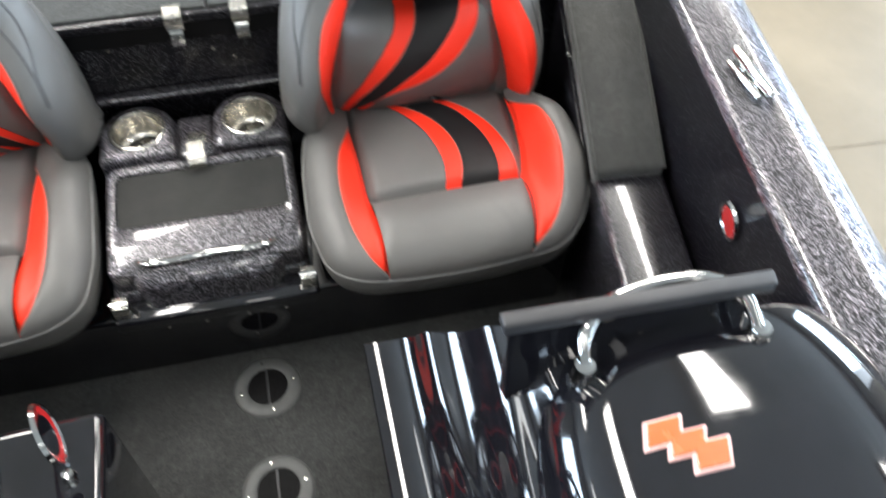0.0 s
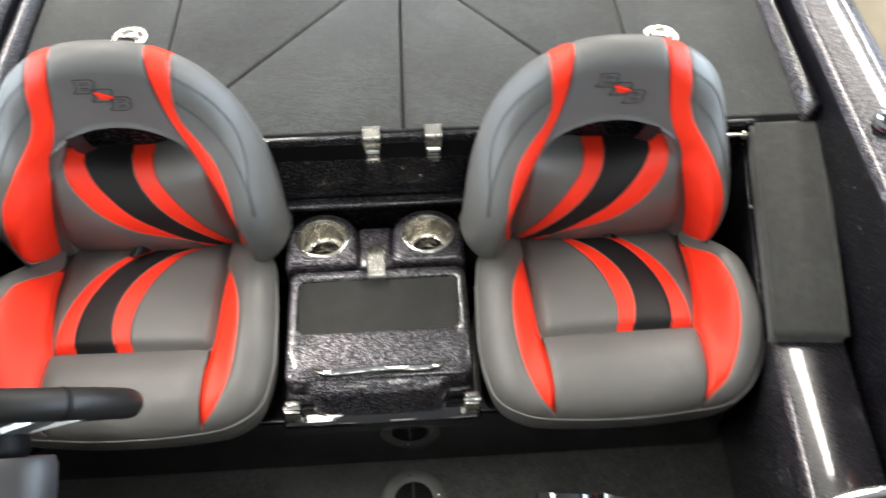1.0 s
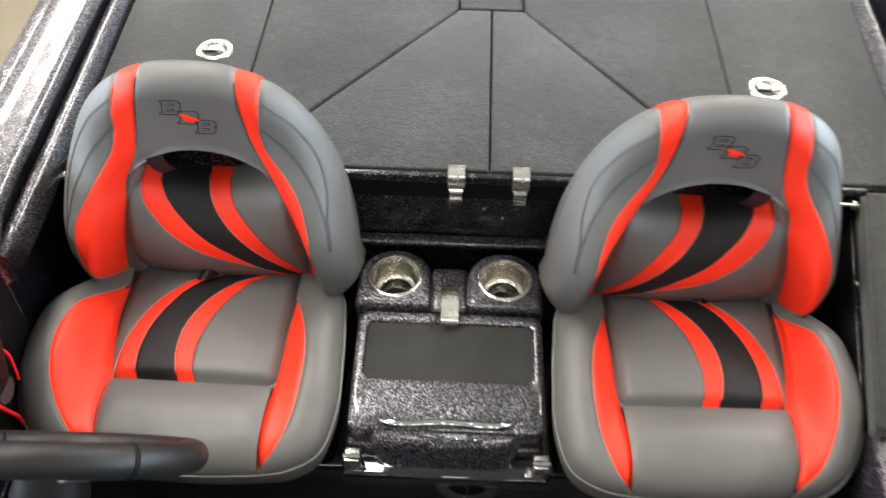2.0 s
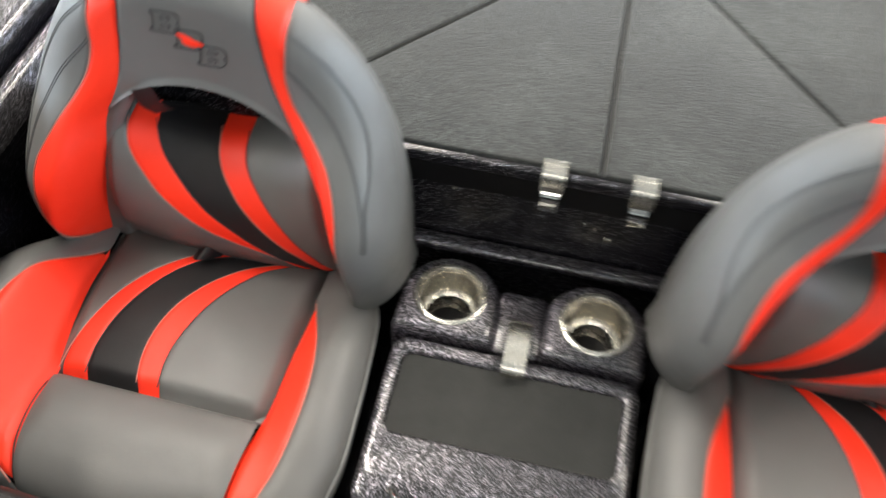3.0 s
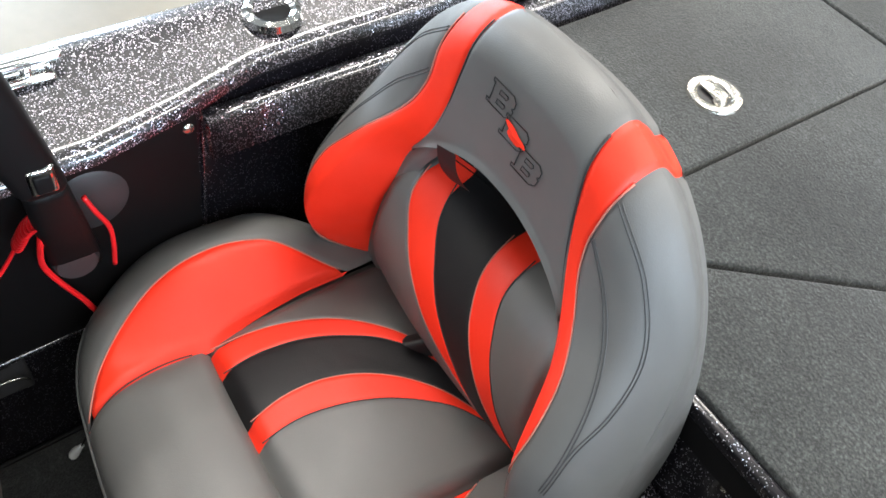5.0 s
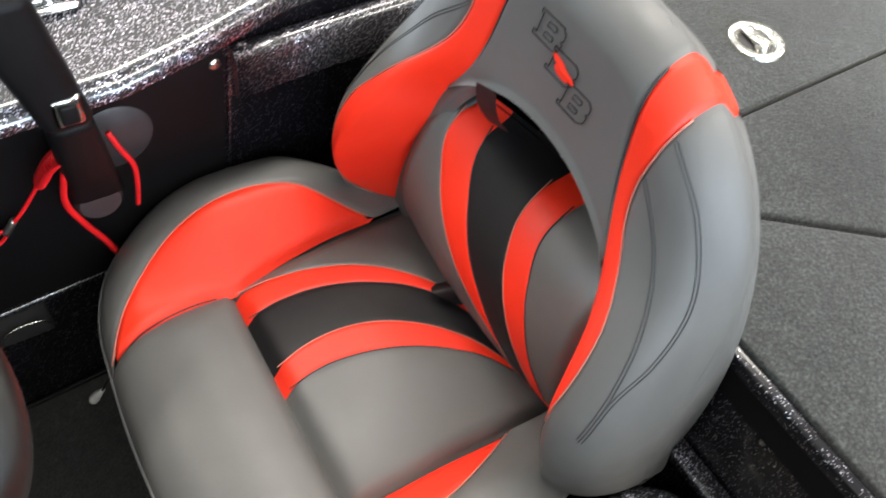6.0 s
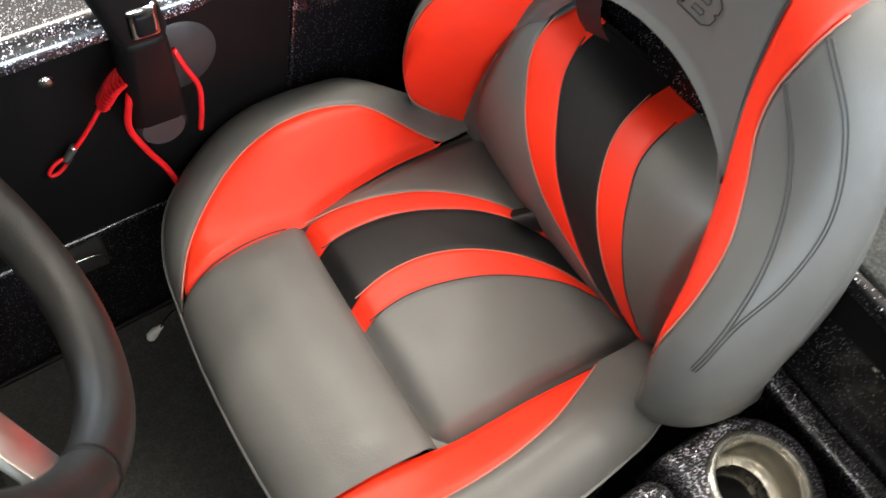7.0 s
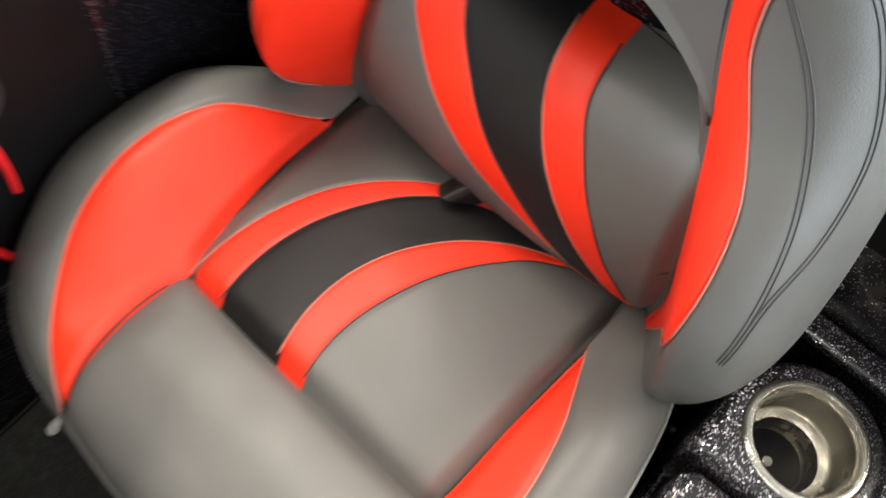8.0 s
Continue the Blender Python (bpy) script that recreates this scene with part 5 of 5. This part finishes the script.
seam_y = spline([(float(x_port(-0.168)) + 0.002, -0.168, 0.665), (float(x_port(-0.175)) + 0.002, -0.175, 0.56), (float(x_port(-0.19)) + 0.002, -0.19, 0.38)], 20)
sm = tube("liner_seam", seam_y, 0.0022, FLAKE, wall_port, "speckled vertical moulding seam")
ys = np.linspace(-1.2, -0.15, 30)
tube("ledge_bead", np.stack((x_port(ys) - 0.004, ys, np.full(30, 0.374)), 1), 0.0065, FLAKE, wall_port, "speckled bead along the side")
tube("floor_bead", np.stack((x_port(ys) - 0.018, ys, np.full(30, FLOOR + 0.004)), 1), 0.005, PLASTIC, wall_port, "black edging along the floor")

thr = thing("throttle_lever", (XP, -0.33, 0.58), "black throttle lever with a grey base on the side plate", "throttle")
lathe("base_disc", ((0, 0.018), (0.040, 0.018), (0.052, 0.010), (0.056, 0.0)), (XP + 0.010, -0.312, 0.600), (1, 0, 0), PLASTIC_GREY, thr, n=40)
lathe("pivot_cap", ((0, 0.050), (0.022, 0.050), (0.026, 0.044), (0.030, 0.0)), (XP + 0.012, -0.345, 0.548), (1, 0, 0), PLASTIC_GREY, thr, n=36)
part("arm", hull_bm([(XP + 0.016, -0.372, 0.52), (XP + 0.050, -0.372, 0.52), (XP + 0.050, -0.312, 0.52), (XP + 0.016, -0.312, 0.52),
                     (XP + 0.070, -0.376, 0.715), (XP + 0.114, -0.376, 0.715), (XP + 0.114, -0.334, 0.715), (XP + 0.070, -0.334, 0.715)], 0.012, 4), PLASTIC, thr)
part("grip", hull_bm([(XP + 0.072, -0.378, 0.715), (XP + 0.120, -0.378, 0.715), (XP + 0.120, -0.332, 0.715), (XP + 0.072, -0.332, 0.715),
                      (XP + 0.090, -0.415, 0.870), (XP + 0.132, -0.415, 0.870), (XP + 0.132, -0.358, 0.870), (XP + 0.090, -0.358, 0.870)], 0.012, 4), PLASTIC, thr)
part("trim_switch", box_bm(XP + 0.114, XP + 0.125, -0.368, -0.342, 0.728, 0.760, 0.004), CHROME, thr, "chrome-rimmed trim switch")
part("switch_rocker", box_bm(XP + 0.121, XP + 0.129, -0.363, -0.347, 0.733, 0.755, 0.003), PLASTIC, thr)

lan = thing("kill_switch_lanyard", (-0.70, -0.38, 0.60), "coiled red kill-switch lanyard hanging from the throttle", "lanyard")
LX = XP + 0.055
n = 200
core = spline([(LX + 0.022, -0.364, 0.655), (LX + 0.012, -0.380, 0.634), (LX, -0.391, 0.606)], n)
q = np.linspace(0, 2 * np.pi * 10, n)
tube("coil", core + 0.0105 * np.stack((np.cos(q), np.sin(q) * 0.7, np.sin(q) * 0.7), 1), 0.0022, RED_CORD, lan, sides=6)
tube("cord", spline([(LX, -0.393, 0.604), (LX - 0.004, -0.408, 0.578), (LX - 0.008, -0.430, 0.548), (LX - 0.01, -0.436, 0.541)], 24), 0.0024, RED_CORD, lan)
tube("ferrule", spline([(LX - 0.01, -0.430, 0.548), (LX - 0.01, -0.437, 0.539), (LX - 0.01, -0.443, 0.531)], 8), 0.0042, SILVER, lan, "clear crimp sleeve")
ring = np.linspace(0, 2 * np.pi, 30, endpoint=False)
tube("eye", np.stack((np.full(30, LX - 0.012), -0.452 + 0.010 * np.cos(ring) , 0.524 + 0.007 * np.sin(ring) + 0.006 * np.cos(ring)), 1), 0.0022, RED_CORD, lan, closed=True)
tube("cord", spline([(LX + 0.022, -0.362, 0.655), (LX + 0.018, -0.374, 0.610), (LX + 0.008, -0.378, 0.566), (LX + 0.004, -0.366, 0.520), (LX, -0.352, 0.480), (LX - 0.01, -0.340, 0.43)], 40), 0.0036, RED_CORD, lan)
tube("cord", spline([(LX, -0.318, 0.640), (LX + 0.004, -0.312, 0.620), (LX + 0.006, -0.302, 0.590), (LX + 0.004, -0.302, 0.560), (LX, -0.306, 0.52)], 30), 0.0030, RED_CORD, lan)

LW = float(x_port(-0.46)) - 0.022
lat = thing("side_latch", (LW, -0.46, 0.32), "black moulded latch plate on the lower side panel", "latch")
part("plate", box_bm(LW - 0.003, LW + 0.009, -0.506, -0.438, 0.285, 0.425, 0.006), PLASTIC_GREY, lat)
part("recess", box_bm(LW + 0.006, LW + 0.0115, -0.494, -0.456, 0.350, 0.405, 0.003), PLASTIC, lat)
ring = np.linspace(0, np.pi, 20)
tube("wire_bail", np.stack((np.full(20, LW + 0.018), -0.470 + 0.028 * np.cos(ring), 0.318 + 0.014 * np.sin(ring)), 1), 0.0016, STEEL, lat)

con = thing("wire_connector", (-0.678, -0.429, 0.21), "small clear connector hanging on a thin wire below the seat", "connector")
tube("wire", spline([(-0.630, -0.385, 0.335), (-0.660, -0.405, 0.270), (-0.672, -0.419, 0.226)], 16), 0.0014, PLASTIC, con)
tube("plug", spline([(-0.671, -0.417, 0.230), (-0.677, -0.427, 0.212), (-0.681, -0.433, 0.196)], 10), (0.003, 0.0035, 0.004, 0.005, 0.006, 0.0065, 0.0065, 0.007, 0.007, 0.006), WHITE_PAINT, con, "clear shiny plug")

# ---------------------------------------------------------------- fittings on the gunwales


def cleat(cx, cy, cz, turn):
    c = thing("cleat", (cx, cy, cz), "folding chrome cleat set into the gunwale", "cleat", "cleats")
    r = Matrix.Rotation(radians(turn), 4, "Z")
    for name, b, mat in (("base", (-0.018, 0.018, -0.045, 0.045, -0.002, 0.006), CHROME), ("horn", (-0.008, 0.008, -0.058, 0.058, 0.010, 0.022), CHROME),
                         ("leg", (-0.007, 0.007, -0.026, -0.014, 0.004, 0.013), CHROME), ("leg", (-0.007, 0.007, 0.014, 0.026, 0.004, 0.013), CHROME)):
        bm = box_bm(*b, 0.005, 3)
        bmesh.ops.transform(bm, matrix=Matrix.Translation((cx, cy, cz)) @ r, verts=bm.verts)
        part(name, bm, mat, c)
    return c


cleat(0.902, -0.388, 0.752, 5)
cleat(-0.800, -0.345, 0.738, 3)
for cx, cy, cz in ((0.940, -0.058, 0.757), (-0.805, -0.055, 0.737)):
    rh = thing("rod_holder", (cx, cy, cz), "chrome-rimmed flush rod holder in the gunwale", "rod holder", "rod holders")
    lathe("rim", ((0.020, -0.004), (0.022, 0.004), (0.028, 0.007), (0.034, 0.004), (0.036, -0.004)), (cx, cy, cz), (0, 0, 1), CHROME, rh, n=36)
    lathe("cup", ((0, 0.0), (0.022, 0.0)), (cx, cy, cz), (0, 0, 1), PLASTIC, rh, n=30)
side_badge = thing("side_badge", (0.855, -0.548, 0.60), "oval red and chrome emblem on the boat side", "badge")
lathe("rim", ((0.024, 0.001), (0.028, 0.005), (0.032, 0.005), (0.034, 0.0)), (0.841, -0.550, 0.610), (-1, 0.1, -0.1), CHROME, side_badge, n=32)
lathe("face", ((0, 0.004), (0.026, 0.003)), (0.841, -0.550, 0.610), (-1, 0.1, -0.1), RED_LENS, side_badge, "dark red enamel face", n=28)
